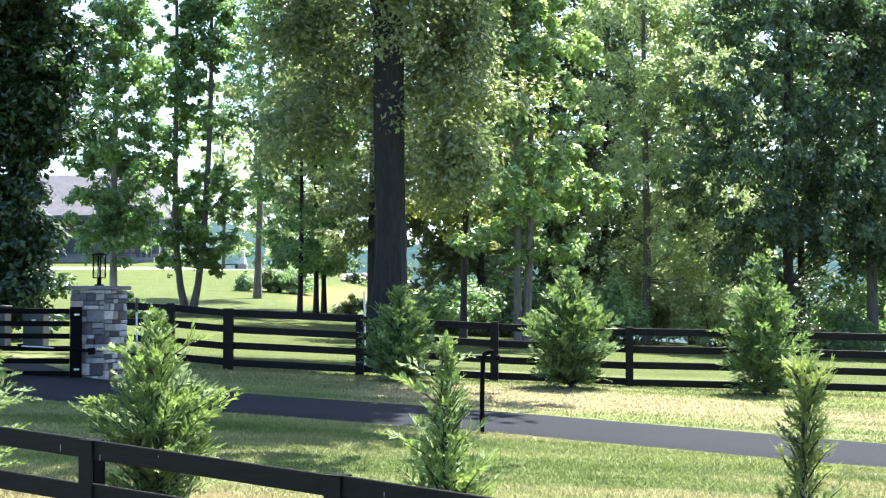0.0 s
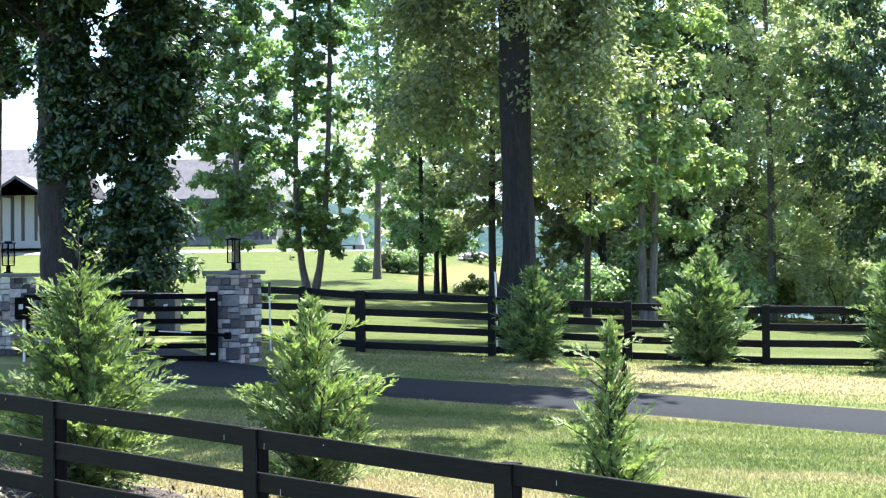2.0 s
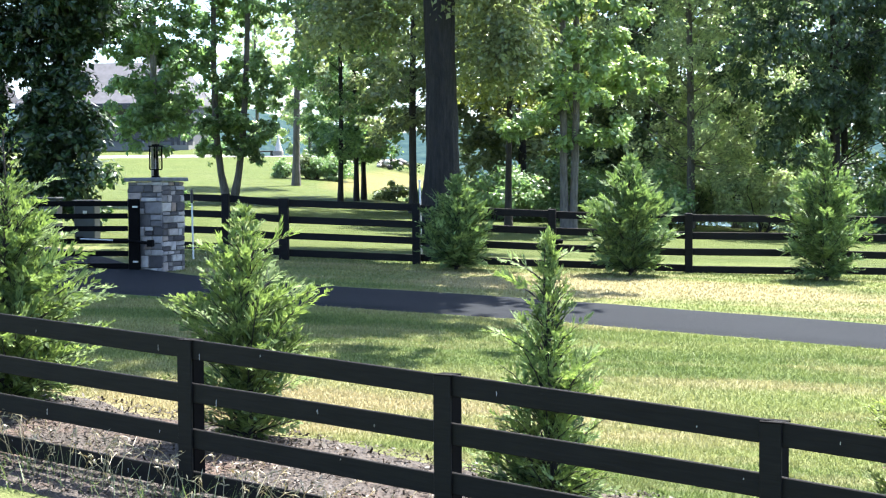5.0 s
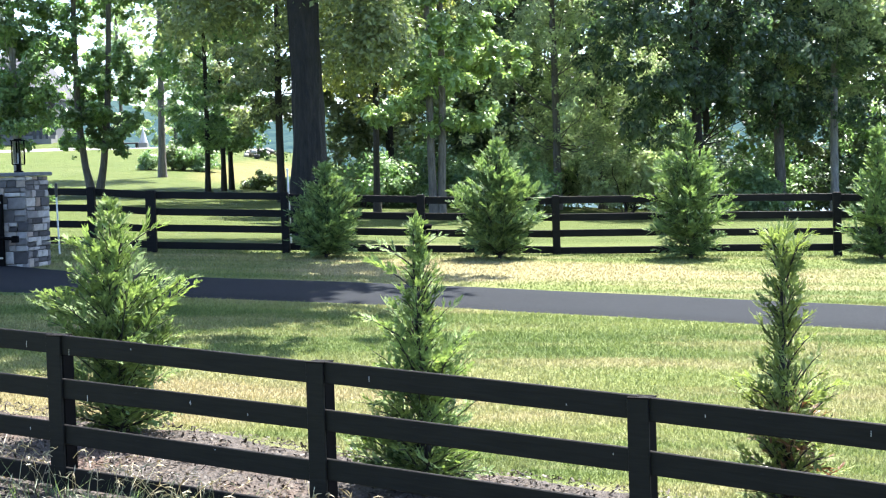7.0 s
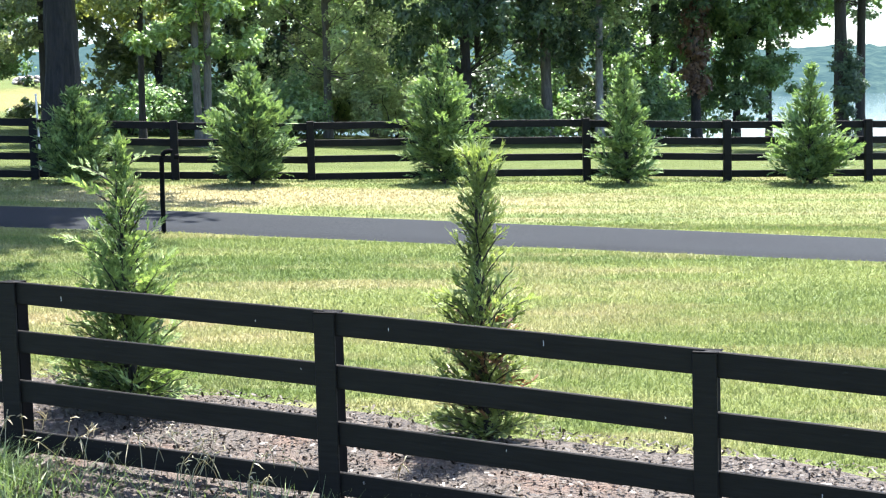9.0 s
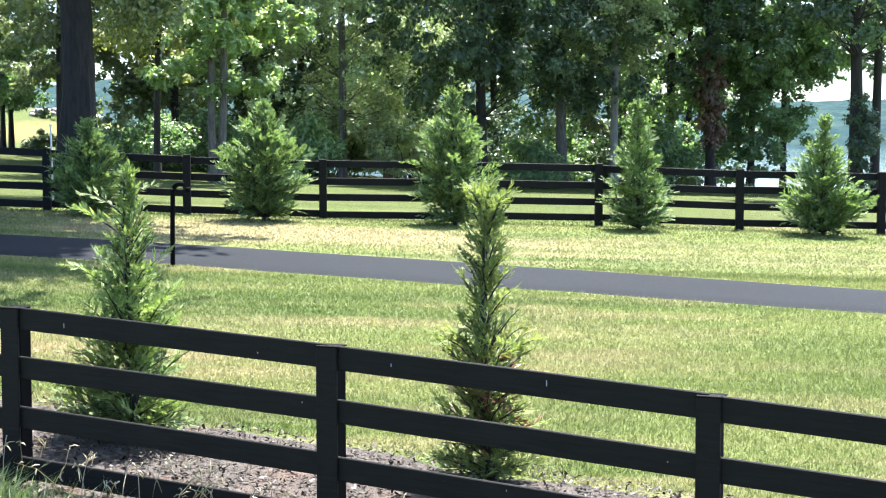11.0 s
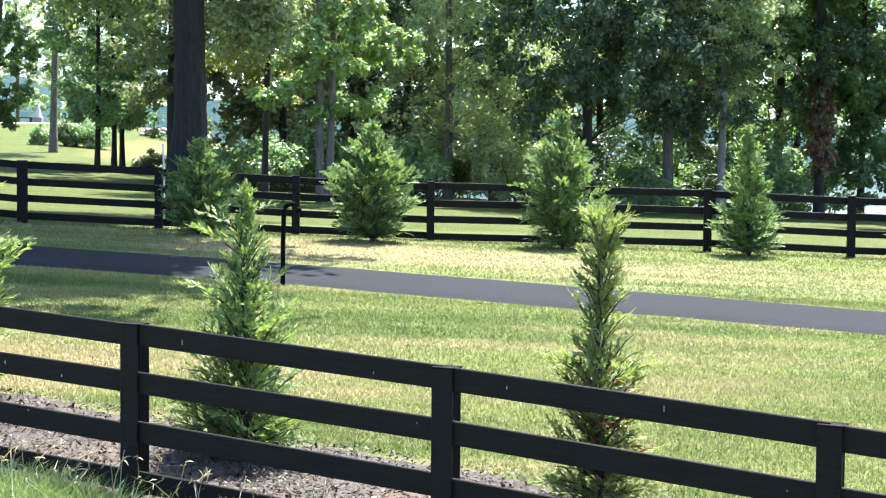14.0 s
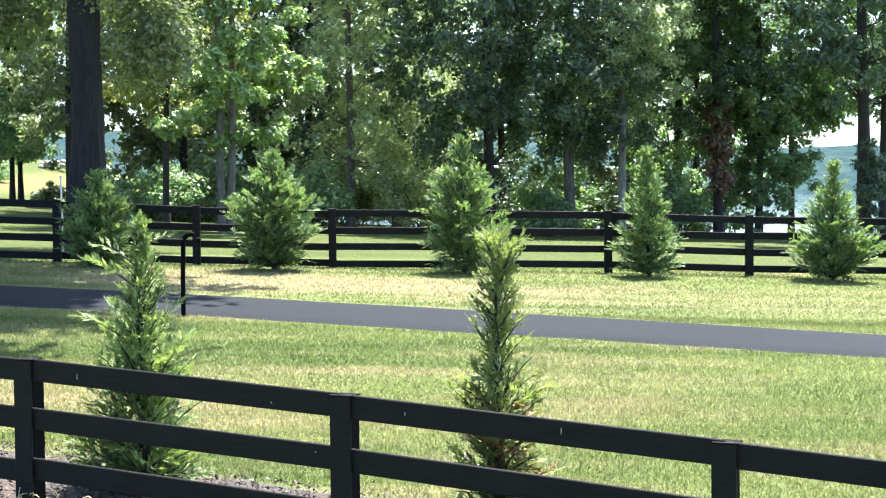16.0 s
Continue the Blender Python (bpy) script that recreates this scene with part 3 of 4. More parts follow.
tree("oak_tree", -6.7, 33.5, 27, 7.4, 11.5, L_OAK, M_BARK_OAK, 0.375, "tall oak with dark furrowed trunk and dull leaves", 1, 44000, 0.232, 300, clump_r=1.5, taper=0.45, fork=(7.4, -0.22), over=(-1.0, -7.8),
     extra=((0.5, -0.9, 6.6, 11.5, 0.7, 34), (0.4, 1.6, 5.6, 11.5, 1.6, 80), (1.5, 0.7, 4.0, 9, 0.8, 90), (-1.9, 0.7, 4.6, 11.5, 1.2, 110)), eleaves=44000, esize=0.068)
tree("ivy_tree", -19.7, 38, 16, 4.0, 8.5, L_IVY, M_BARK_DARK, 0.66, "thick tree trunk wrapped in hanging dark green ivy", 2, 30000, 0.138, 140, clump_r=0.85, taper=0.3,
     extra=((1.95, 0.2, 0.5, 7.5, 0.95, 330), (2.45, 0.2, 5.2, 12.5, 1.2, 320), (0.5, -0.5, 4.2, 12, 0.4, 90), (0.7, -0.5, 1.8, 6, 0.15, 30), (0.1, -0.6, 3.9, 12, 0.35, 80), (-1.9, 0, 6.3, 13, 0.9, 90), (-2.9, 0.3, 6.6, 13, 0.8, 70), (3.2, 0.2, 7.4, 12.5, 0.4, 30)), eleaves=84000, esize=0.094)
tree("side_tree", -25.5, 46, 16, 2.6, 7.6, L_MID, M_BARK_DARK, 0.15, "slim dark-trunked tree with light green leaves beside the gate lawn", 23, 16000, 0.09, 80, clump_r=0.8)
tree("young_tree", -21.3, 58, 15, 1.7, 2.7, L_MID, M_BARK_PALE, 0.16, "slender young tree with fresh green leaves on the lawn", 3, 30000, 0.097, 120, clump_r=0.62)
tree("twin_tree", -19.5, 62, 16, 1.45, 1.9, L_MID, M_BARK, 0.15, "twin-stemmed young tree with loose green leaves", 4, 36000, 0.097, 150, ((-0.8, 0), (0.8, 0)), 0.5)
tree("thin_tree", -20.4, 78, 17, 3.0, 10.2, L_MID, M_BARK, 0.19, "tall thin tree with a high sparse crown", 5, 14000, 0.092, 70, clump_r=0.8)
for k, (x, y) in enumerate([(-15.7, 66), (-15.45, 68), (-15.5, 70)]):
    tree("tree", x, y, 14 + k, 2.7, 1.9, L_MID, M_BARK_DARK, 0.115, "slim dark-trunked tree in a close cluster", 6 + k, 21000, 0.092, 80, clump_r=0.75)
tree("tree", -11.5, 60, 17, 3.3, 3.4, L_OAK, M_BARK_DARK, 0.16, "slim tree with dull green leaves behind the oak", 10, 32000, 0.085, 90, clump_r=0.8)
tree("tree", -6.95, 52, 14, 2.3, 3.6, L_YELLOW, M_BARK_DARK, 0.12, "dark-trunked tree with yellowish green leaves behind the fence", 11, 20000, 0.082, 70, clump_r=0.8)
tree("tulip_tree", -4.75, 48, 15, 2.5, 3.2, L_TULIP, M_BARK, 0.135, "leafy bright green tree with two close trunks", 12, 40000, 0.1, 84, ((-0.22, 0), (0.1, 0.05)), 0.58)
tree("tree", -0.9, 60, 16, 4.2, 1.8, L_OLIVE, M_BARK, 0.17, "grey-green tree at the edge of the wood", 13, 34000, 0.08, 150, clump_r=0.75)
tree("tree", 0.9, 63, 16, 4.2, 1.8, L_OLIVE, M_BARK, 0.17, "grey-green tree at the edge of the wood", 14, 32000, 0.08, 140, clump_r=0.75)
tree("dark_tree", 4.2, 56, 16, 4.4, 3.0, L_DARK, M_BARK_DARK, 0.21, "dense deep green tree with drooping leaves", 15, 42000, 0.086, 165, droop=0.3, clump_r=0.85)
tree("tree", 7.4, 58, 15, 3.8, 3.4, L_DARK, M_BARK, 0.22, "dark green tree with a straight grey trunk", 16, 38000, 0.082, 130, clump_r=0.8)
tree("tree", 9.4, 58, 14.5, 3.4, 4.0, L_OLIVE, M_BARK_PALE, 0.165, "pale-trunked tree with grey-green leaves", 17, 32000, 0.082, 110, clump_r=0.75)
tree("tree", 12.6, 64, 14.5, 3.6, 3.0, L_MID, M_BARK_DARK, 0.2, "green tree at the edge of the wood", 18, 32000, 0.082, 110, clump_r=0.8)
vine = tree("vine_tree", 13.4, 60, 15, 3.0, 4.5, L_DARK, M_BARK_DARK, 0.2, "dark trunk hung with dead red-brown creeper", 21, 22000, 0.09, 70, clump_r=0.7)
rng_v = np.random.default_rng(77)
part("creeper", mesh_np("creeper", *leaf_cloud(rng_v, [(0.25 * math.sin(k), -0.25, 2.0 + 0.16 * k) for k in range(24)], [0.45] * 24, 2400, 0.08, droop=0.4), L_RED), L_RED, vine, "dead red-brown creeper leaves")
tree("tree", 15.5, 62, 17, 4.2, 4.4, L_MID, M_BARK_DARK, 0.15, "slim tree with airy green leaves by the lake", 19, 34000, 0.098, 140, clump_r=0.75,
     extra=((0.3, -0.3, 0.6, 5.2, 0.9, 60), (1.3, 0.2, 2.2, 6.0, 0.8, 40), (-0.9, 0.2, 1.6, 5.5, 0.7, 36)), eleaves=17000, esize=0.085)
tree("tree", 17.3, 64, 17, 3.6, 4.9, L_MID, M_BARK_DARK, 0.13, "slim green tree with open branches by the lake", 26, 26000, 0.1, 110, clump_r=0.75)
tree("tree", 16.1, 50, 15, 3.4, 5.6, L_DARK, M_BARK_DARK, 0.24, "dark trunk with ivy at its foot by the lake", 20, 30000, 0.09, 100, clump_r=0.7, extra=((0.2, -0.2, 0, 3.6, 0.3, 26),), eleaves=6000, esize=0.06)
tree("tree", 22.0, 70, 19, 4.6, 6.0, L_DARK, M_BARK_DARK, 0.14, "slim leafy tree on the bank above the lake", 25, 30000, 0.095, 120, clump_r=0.75)
tree("tree", 20.0, 60, 17, 4.4, 5.7, L_MID, M_BARK_DARK, 0.2, "leafy tree on the bank above the lake", 24, 24000, 0.105, 110, clump_r=0.8)
# darker growth behind the first row
for k, (x, y, h, r, lf) in enumerate([(-9.5, 72, 18, 4.2, L_OAK), (-7.6, 64, 18, 3.2, L_OAK), (-2.6, 67, 19, 3.6, L_DARK), (-5.2, 70, 19, 4.2, L_DARK), (-1.8, 73, 19, 4.4, L_OLIVE), (2.6, 74, 19, 4.6, L_OLIVE), (6.0, 72, 19, 4.4, L_MID), (9.4, 75, 19, 4.4, L_OAK), (12.8, 74, 17, 4.0, L_DARK), (15.6, 75, 16, 3.4, L_DARK)]):
    tree("tree", x, y, h, r, 1.0, lf, M_BARK_DARK, 0.18, "leafy tree deep in the wood by the lake", 40 + k, 17000, 0.135, 120, clump_r=0.9, group="trees in the wood")
for k, (x, y, h, r, lf) in enumerate([(-8.2, 58, 2.2, 1.6, L_MID), (-6.0, 60, 2.6, 1.8, L_MID), (-3.4, 64, 2.6, 1.9, L_MID), (-1.4, 66, 3.2, 1.8, L_OLIVE), (1.2, 67, 3.4, 1.9, L_OLIVE), (3.4, 66, 2.6, 1.9, L_OLIVE), (5.8, 66, 3.2, 1.8, L_DARK), (8.4, 67, 3.0, 1.9, L_MID), (10.6, 66, 2.4, 1.0, L_DARK), (12.3, 63, 2.6, 1.1, L_MID), (-2.4, 57, 2.7, 1.4, L_MID), (1.7, 58.5, 2.9, 1.4, L_OLIVE), (6.0, 57, 2.4, 1.2, L_MID), (11.0, 59.5, 2.7, 1.3, L_MID)]):
    shrub("shrub", x, y, h, r, lf, "wild leafy shrub below the trees at the wood edge", 60 + k, 5200, 0.088)
for k, (x, y, h, r) in enumerate([(-31.0, 128, 15, 3.6), (-26.5, 124, 13, 3.2), (-37.0, 134, 17, 3.8)]):
    tree("tree", x, y, h, r, 2.0, L_OLIVE, M_BARK, 0.18, "pale green tree on the rise beyond the lawn", 80 + k, 9000, 0.16, 60, clump_r=0.8, group="trees on the rise")


# ---- young conifers ----
def frond(rng, n_side, width):
    """One flat feathery branchlet along +x, of unit length: verts and quads."""
    v, f = [], []

    def blade(a, d, L, w):
        n = np.array([-d[1], d[0], 0])
        i = len(v)
        v.extend([a - n * w * 0.5, a + d * L * 0.45 - n * w, a + d * L, a + d * L * 0.45 + n * w])
        f.append((i, i + 1, i + 2, i + 3))
    blade(np.zeros(3), np.array([1.0, 0, 0]), 1.0, width * 0.8)
    for k in range(n_side):
        t = (k + 0.5) / (n_side + 0.5)
        for s in (-1, 1):
            ang = s * radians(15 + 12 * rng.random())
            L = (0.34 * (1 - t) + 0.2) * (0.7 + 0.6 * rng.random())
            blade(np.array([t * 0.88, 0, 0.0]), np.array([math.cos(ang), math.sin(ang), 0.22 * rng.normal()]), L, width * (0.8 + 0.4 * rng.random()))
    return np.array(v), np.array(f)


def conifer(x, y, h, profile, leaf, seed, branches, label, flen=0.2, fw=0.06, up=0.7, brown=0, shag=0.56, spacing=0.05, sides=3, fresh=None, leader=(0.9, 0.06, 8), wisps=(), group="young conifers in the mulch bed"):
    """profile: rows of (height share, reach of the foliage in metres). leader: the share where the bare top begins, the length of its sprays, their number.
    wisps: (height share, angle, reach) of single long shoots that stand out of the outline."""
    rng = np.random.default_rng(seed)
    root = tagged(new("young_conifer"), label, "conifer", group)
    root.location = (x, y, gz(x, y) + 0.03)
    zs = np.linspace(0, 1, 12)
    stem = np.stack([0.03 * np.sin(zs * 5 + seed), 0.02 * np.cos(zs * 4), zs * h * 0.985 - 0.1], -1)
    wood = [tube(stem, np.linspace(0.04, 0.004, 12), 7)]
    twigs = []
    kinds = [frond(rng, sides, fw) for _ in range(8)]
    hs, rs = np.array(profile).T
    rs = rs * np.interp(hs, [0, 0.5, 0.85], [1.15, 1.08, 0.8])
    sets = {"green": ([], [], [0]), "brown": ([], [], [0]), "fresh": ([], [], [0])}

    def lay(kind, p, d, up_dir, L):
        """A branchlet at p along d, flat side to up_dir."""
        d = d / (np.linalg.norm(d) + 1e-9)
        side = np.cross(up_dir, d)
        side /= np.linalg.norm(side) + 1e-9
        n = np.cross(d, side)
        kv, kf = kinds[rng.integers(8)]
        bow = kv[:, :1] ** 2 * np.array([0, 0, 0.16 * rng.normal() + 0.05]) * L
        w = p + kv[:, :1] * d * L + kv[:, 1:2] * side * L + kv[:, 2:] * n * L + bow
        vs, fs, o = sets[kind]
        vs.append(w), fs.append(kf + o[0])
        o[0] += len(kv)

    def plume(foot, out, R, rise, kind, full=1.0, inner=0.15):
        """A branch that climbs and arches outward, with branchlets on either side, longest in the middle."""
        n = max(4, int(math.hypot(R, rise) / spacing))
        nod = 0.12 * R * (0.4 + rng.random())
        def at(t):
            return foot + out * R * t + np.array([0, 0, rise * (1.3 * t - 0.3 * t * t) - nod * t ** 4])
        roll = np.array([0, 0, 1.0]) + rng.normal(size=3) * 0.38
        if R > 0.12:
            twigs.append(tube(np.array([at(t) for t in (0, 0.35, 0.7, 0.97)]), [0.008, 0.006, 0.004, 0.0015], 4))
        for k in range(n):
            t = inner + (1 - inner) * (k + 0.5 * rng.random()) / n
            p, q = at(t), at(min(1, t + 0.05))
            way = (q - p) if t < 0.95 else at(1.0) - at(0.94)
            way /= np.linalg.norm(way) + 1e-9
            flat = np.cross(roll, way)
            flat /= np.linalg.norm(flat) + 1e-9
            s = 1 if k % 2 else -1
            L = flen * full * (0.35 + 0.9 * min(1.0, 2.6 * (1 - t)) * (0.6 + 0.4 * t)) * (0.7 + 0.5 * rng.random())
            L *= 0.55 + 0.45 * min(1, R / 0.4)
            d = way + s * flat * (0.75 + 0.25 * rng.random()) + roll * 0.18 * rng.normal() + np.array([0, 0, 0.12])
            dead = kind == "green" and brown and 0.2 < t < 0.95 and 0.1 * h < p[2] < 0.4 * h and rng.random() < brown
            lay("brown" if dead else kind, p, d, roll + rng.normal(size=3) * 0.25, L)
        tip = at(1.0) - at(0.9)
        lay(kind, at(0.96), tip, roll, flen * full * (0.45 + 0.35 * rng.random()) * (0.5 + 0.5 * min(1, R / 0.4)))

    for b in range(branches):
        u = (b + rng.random()) / branches * leader[0]
        shoot = rng.random() < 0.2
        reach = float(np.interp(u, hs, rs)) * (1.0 + 0.3 * rng.random() if shoot else 1 - shag + 1.2 * shag * rng.random())
        R = max(0.02, reach - flen * 0.25)
        a = b * 2.39996 + rng.normal() * 0.5
        out = np.array([math.cos(a), math.sin(a), 0])
        rise = R * (up + 0.5 * rng.random()) * (0.3 + 1.5 * u)
        foot = np.array([0, 0, max(0.02, h * u - rise * 0.85)])
        plume(foot, out, R, rise, "fresh" if fresh and u > 0.76 else "green", 0.8 if shoot else 1.0, inner=0.12)
        if b % 3 == 0 and R > 0.2:      # short inner growth close to the stem
            plume(foot + np.array([0, 0, 0.03]), np.array([math.cos(a + 1.2), math.sin(a + 1.2), 0]), R * 0.5, rise * 0.6, "green", 0.8)
    for k in range(leader[2]):
        u = leader[0] + (0.99 - leader[0]) * k / max(1, leader[2] - 1)
        a = k * 2.4 + 1
        plume(np.array([np.interp(u * h, stem[:, 2], stem[:, 0]), np.interp(u * h, stem[:, 2], stem[:, 1]), u * h - 0.1]), np.array([math.cos(a), math.sin(a), 0]),
              leader[1] * (1.25 - 0.7 * k / max(1, leader[2])), leader[1] * 1.1, "fresh" if fresh else "green", 0.5, 0.3)
    for u, a, R in wisps:
        a = radians(a)
        plume(np.array([0, 0, h * u - 0.45 * R]), np.array([math.cos(a), math.sin(a), 0]), R, 0.7 * R, "fresh" if fresh else "green", 0.75, 0.35)
    part("trunk", mesh_np("trunk", *merge(wood), M_BARK_DARK, True), M_BARK_DARK, root)
    tagged(part("twig", mesh_np("twig", *merge(twigs), M_BARK_DARK, True), M_BARK_DARK, root), kind="stuff")
    for kind, name, m, lab in (("green", "foliage", leaf, ""), ("fresh", "new_growth", fresh, "pale yellow-green fresh top"), ("brown", "dead_spray", L_BROWN, "browned dead sprays")):
        vs, fs, _ = sets[kind]
        if vs:
            part(name, mesh_np(name, np.concatenate(vs), np.concatenate(fs), m), m, root, lab)
    return root


L_CONE_TIP = leaf_mat("fresh_spray", (0.11, 0.155, 0.055), (0.34, 0.41, 0.17), 0.35, (1.15, 1.2, 0.65), 0.65, 0.5, 0.2)
conifer(-7.68, 11.14, 2.87, [(0, 0.5), (0.115, 0.66), (0.23, 0.86), (0.38, 0.98), (0.57, 0.68), (0.7, 0.42), (0.76, 0.22), (0.8, 0.08), (1, 0.02)], L_CONE, 11, 175, "broad bright green feathery young conifer with a long leader", up=0.6, flen=0.24, leader=(0.77, 0.17, 11), wisps=((0.74, 20, 0.5), (0.72, 200, 0.45), (0.4, -10, 1.05)))
conifer(-5.01, 10.18, 2.17, [(0, 0.46), (0.19, 0.53), (0.29, 0.58), (0.43, 0.64), (0.57, 0.66), (0.67, 0.52), (0.81, 0.38), (0.93, 0.12), (1, 0.02)], L_CONE, 12, 155, "bright green feathery young conifer in the mulch bed", up=0.75, flen=0.22, leader=(0.95, 0.06, 5), wisps=((0.78, 190, 0.5), (0.82, 0, 0.45), (0.58, -5, 0.75), (0.55, 185, 0.7)))
conifer(-2.15, 8.4, 2.16, [(0, 0.46), (0.09, 0.53), (0.19, 0.55), (0.29, 0.5), (0.49, 0.42), (0.59, 0.36), (0.69, 0.25), (0.79, 0.2), (0.9, 0.15), (0.95, 0.08), (1, 0.02)], L_CONE, 13, 205, "tapering green young conifer with wispy side shoots", up=0.8, flen=0.19, leader=(0.96, 0.07, 5), wisps=((0.8, 195, 0.42), (0.86, 170, 0.34), (0.6, 190, 0.5), (0.9, 20, 0.22)))
conifer(0.52, 7.42, 2.22, [(0, 0.28), (0.08, 0.36), (0.26, 0.38), (0.39, 0.38), (0.48, 0.36), (0.54, 0.24), (0.63, 0.22), (0.75, 0.22), (0.81, 0.25), (0.86, 0.1), (0.91, 0.3), (0.97, 0.17), (1, 0.03)], L_CONE_DARK, 14, 215, "thin young conifer with browned lower twigs", up=0.85, brown=0.3, flen=0.2, fresh=L_CONE_TIP, leader=(0.97, 0.05, 4), wisps=((0.46, 190, 0.42), (0.44, 0, 0.4), (0.93, 15, 0.22), (0.95, 175, 0.2)))
YARD_CONIFERS = (
    (-5.36, 26.9, 1.78, [(0, 0.5), (0.2, 0.62), (0.5, 0.64), (0.75, 0.45), (0.92, 0.18), (1, 0.02)], "dull green bushy young conifer shaded by the oak"),
    (-2.1, 26.94, 2.25, [(0, 0.55), (0.18, 0.72), (0.5, 0.86), (0.7, 0.62), (0.88, 0.28), (0.97, 0.08), (1, 0.02)], "broad dense green young conifer before the black fence"),
    (1.48, 27.2, 3.1, [(0, 0.45), (0.11, 0.66), (0.35, 0.82), (0.52, 0.6), (0.64, 0.38), (0.74, 0.2), (0.8, 0.1), (0.88, 0.06), (1, 0.02)], "dense green young conifer with a thin leader"),
    (5.01, 27.2, 2.5, [(0, 0.5), (0.15, 0.6), (0.45, 0.53), (0.64, 0.36), (0.85, 0.13), (1, 0.02)], "narrow yellowish green young conifer before the black fence"),
    (8.6, 27.2, 2.32, [(0, 0.55), (0.25, 0.84), (0.36, 0.82), (0.58, 0.46), (0.82, 0.2), (1, 0.02)], "spreading green young conifer before the black fence"))
for k, (x, y, h, prof, lab) in enumerate(YARD_CONIFERS):
    conifer(x, y, h, prof, L_CONE_FAR, 30 + k, 150, lab, flen=0.33, fw=0.065, up=0.75, shag=0.6, spacing=0.075, sides=3, leader=(0.8 if k == 2 else 0.95, 0.08, 6), wisps=[(0.3 + 0.07 * q, 35 * q + 80 * (q % 2), 1.05 * float(np.interp(0.3 + 0.07 * q, *np.array(prof).T))) for q in range(8)], group="conifers along the yard fence")

# ---- gate pillars, gate and posts ----
def stone_pillar(x, y, top, turn, seed):
    root = tagged(new("stone_pillar"), "square pillar of mixed grey field stone with slab cap", "pillar", "gate pillars")
    g = gz(x, y)
    h = top - g
    root.matrix_basis = Matrix.Translation((x, y, g)) @ Matrix.Rotation(turn, 4, 'Z')
    s = 0.72
    part("core", box_bm(s - 0.05, s - 0.05, h - 0.06, (0, 0, (h - 0.06) / 2 - 0.05)), M_MORTAR, root, "pale mortar")
    part("cap", box_bm(s + 0.12, s + 0.12, 0.07, (0, 0, h - 0.035), 0.012), M_CAPSTONE, root, "flat grey stone slab")
    rng = random.Random(seed)
    for side in range(4):
        rot = Matrix.Rotation(side * math.pi / 2, 4, 'Z')
        z = -0.02
        while z < h - 0.09:
            rh = min(rng.choice([0.07, 0.1, 0.13, 0.17, 0.22]), h - 0.072 - z)
            if rh < 0.03:
                break
            xx = -s / 2
            while xx < s / 2 - 0.02:
                w = min(rng.uniform(0.12, 0.34), s / 2 - xx)
                if s / 2 - xx - w < 0.09:
                    w = s / 2 - xx
                split = rh > 0.16 and rng.random() < 0.55
                for zz, hh in (((z, rh * 0.5), (z + rh * 0.5, rh * 0.5)) if split else ((z, rh),)):
                    proud = rng.uniform(0.02, 0.045)
                    bm = box_bm(w - 0.014, 0.06, hh - 0.014, (0, 0, 0), 0.009)
                    for v in bm.verts:
                        v.co += Vector((rng.uniform(-1, 1), rng.uniform(-1, 1), rng.uniform(-1, 1))) * 0.005
                    st = part("stone", bm, M_STONE, root)
                    st.matrix_basis = rot @ Matrix.Translation((xx + w / 2, -s / 2 + 0.03 - proud + 0.02, zz + hh / 2))
                xx += w
            z += rh
    return root


def lantern(x, y, z, turn):
    root = tagged(new("lantern"), "black framed post lantern with clear panes on the pillar", "lantern", "pillar lanterns")
    root.matrix_basis = Matrix.Translation((x, y, z)) @ Matrix.Rotation(turn, 4, 'Z') @ Matrix.Diagonal((0.82, 0.82, 0.95, 1))
    part("foot", join_bm([box_bm(0.14, 0.14, 0.03, (0, 0, 0.015)), box_bm(0.07, 0.07, 0.12, (0, 0, 0.09)), box_bm(0.2, 0.2, 0.02, (0, 0, 0.155))]), M_POST, root)
    for a, b in ((-1, -1), (1, -1), (-1, 1), (1, 1)):
        part("frame_bar", box_bm(0.022, 0.022, 0.42, (a * 0.095, b * 0.095, 0.375)), M_POST, root)
    part("top_plate", join_bm([box_bm(0.24, 0.24, 0.025, (0, 0, 0.597)), box_bm(0.12, 0.12, 0.03, (0, 0, 0.62))]), M_POST, root)
    part("candle", box_bm(0.035, 0.035, 0.2, (0, 0, 0.265)), M_WHITE, root, "white candle sleeve")
    for k in range(4):
        q = part("pane", box_bm(0.17, 0.004, 0.4, (0, -0.1, 0.375)), M_PANE, root)
        q.matrix_basis = Matrix.Rotation(k * math.pi / 2, 4, 'Z')
    return root


def clear_glass():
    m, n, l, b = mat("clear_glass", 0.02)
    b.inputs["Transmission Weight"].default_value = 1.0
    b.inputs["IOR"].default_value = 1.05
    return m


M_PANE = clear_glass()
PIL_TURN = radians(-16)
for k, x in enumerate((-10.57, -15.0)):
    stone_pillar(x, 24.8, 2.93, PIL_TURN, 70 + k)
    lantern(x, 24.8, 2.93, PIL_TURN)


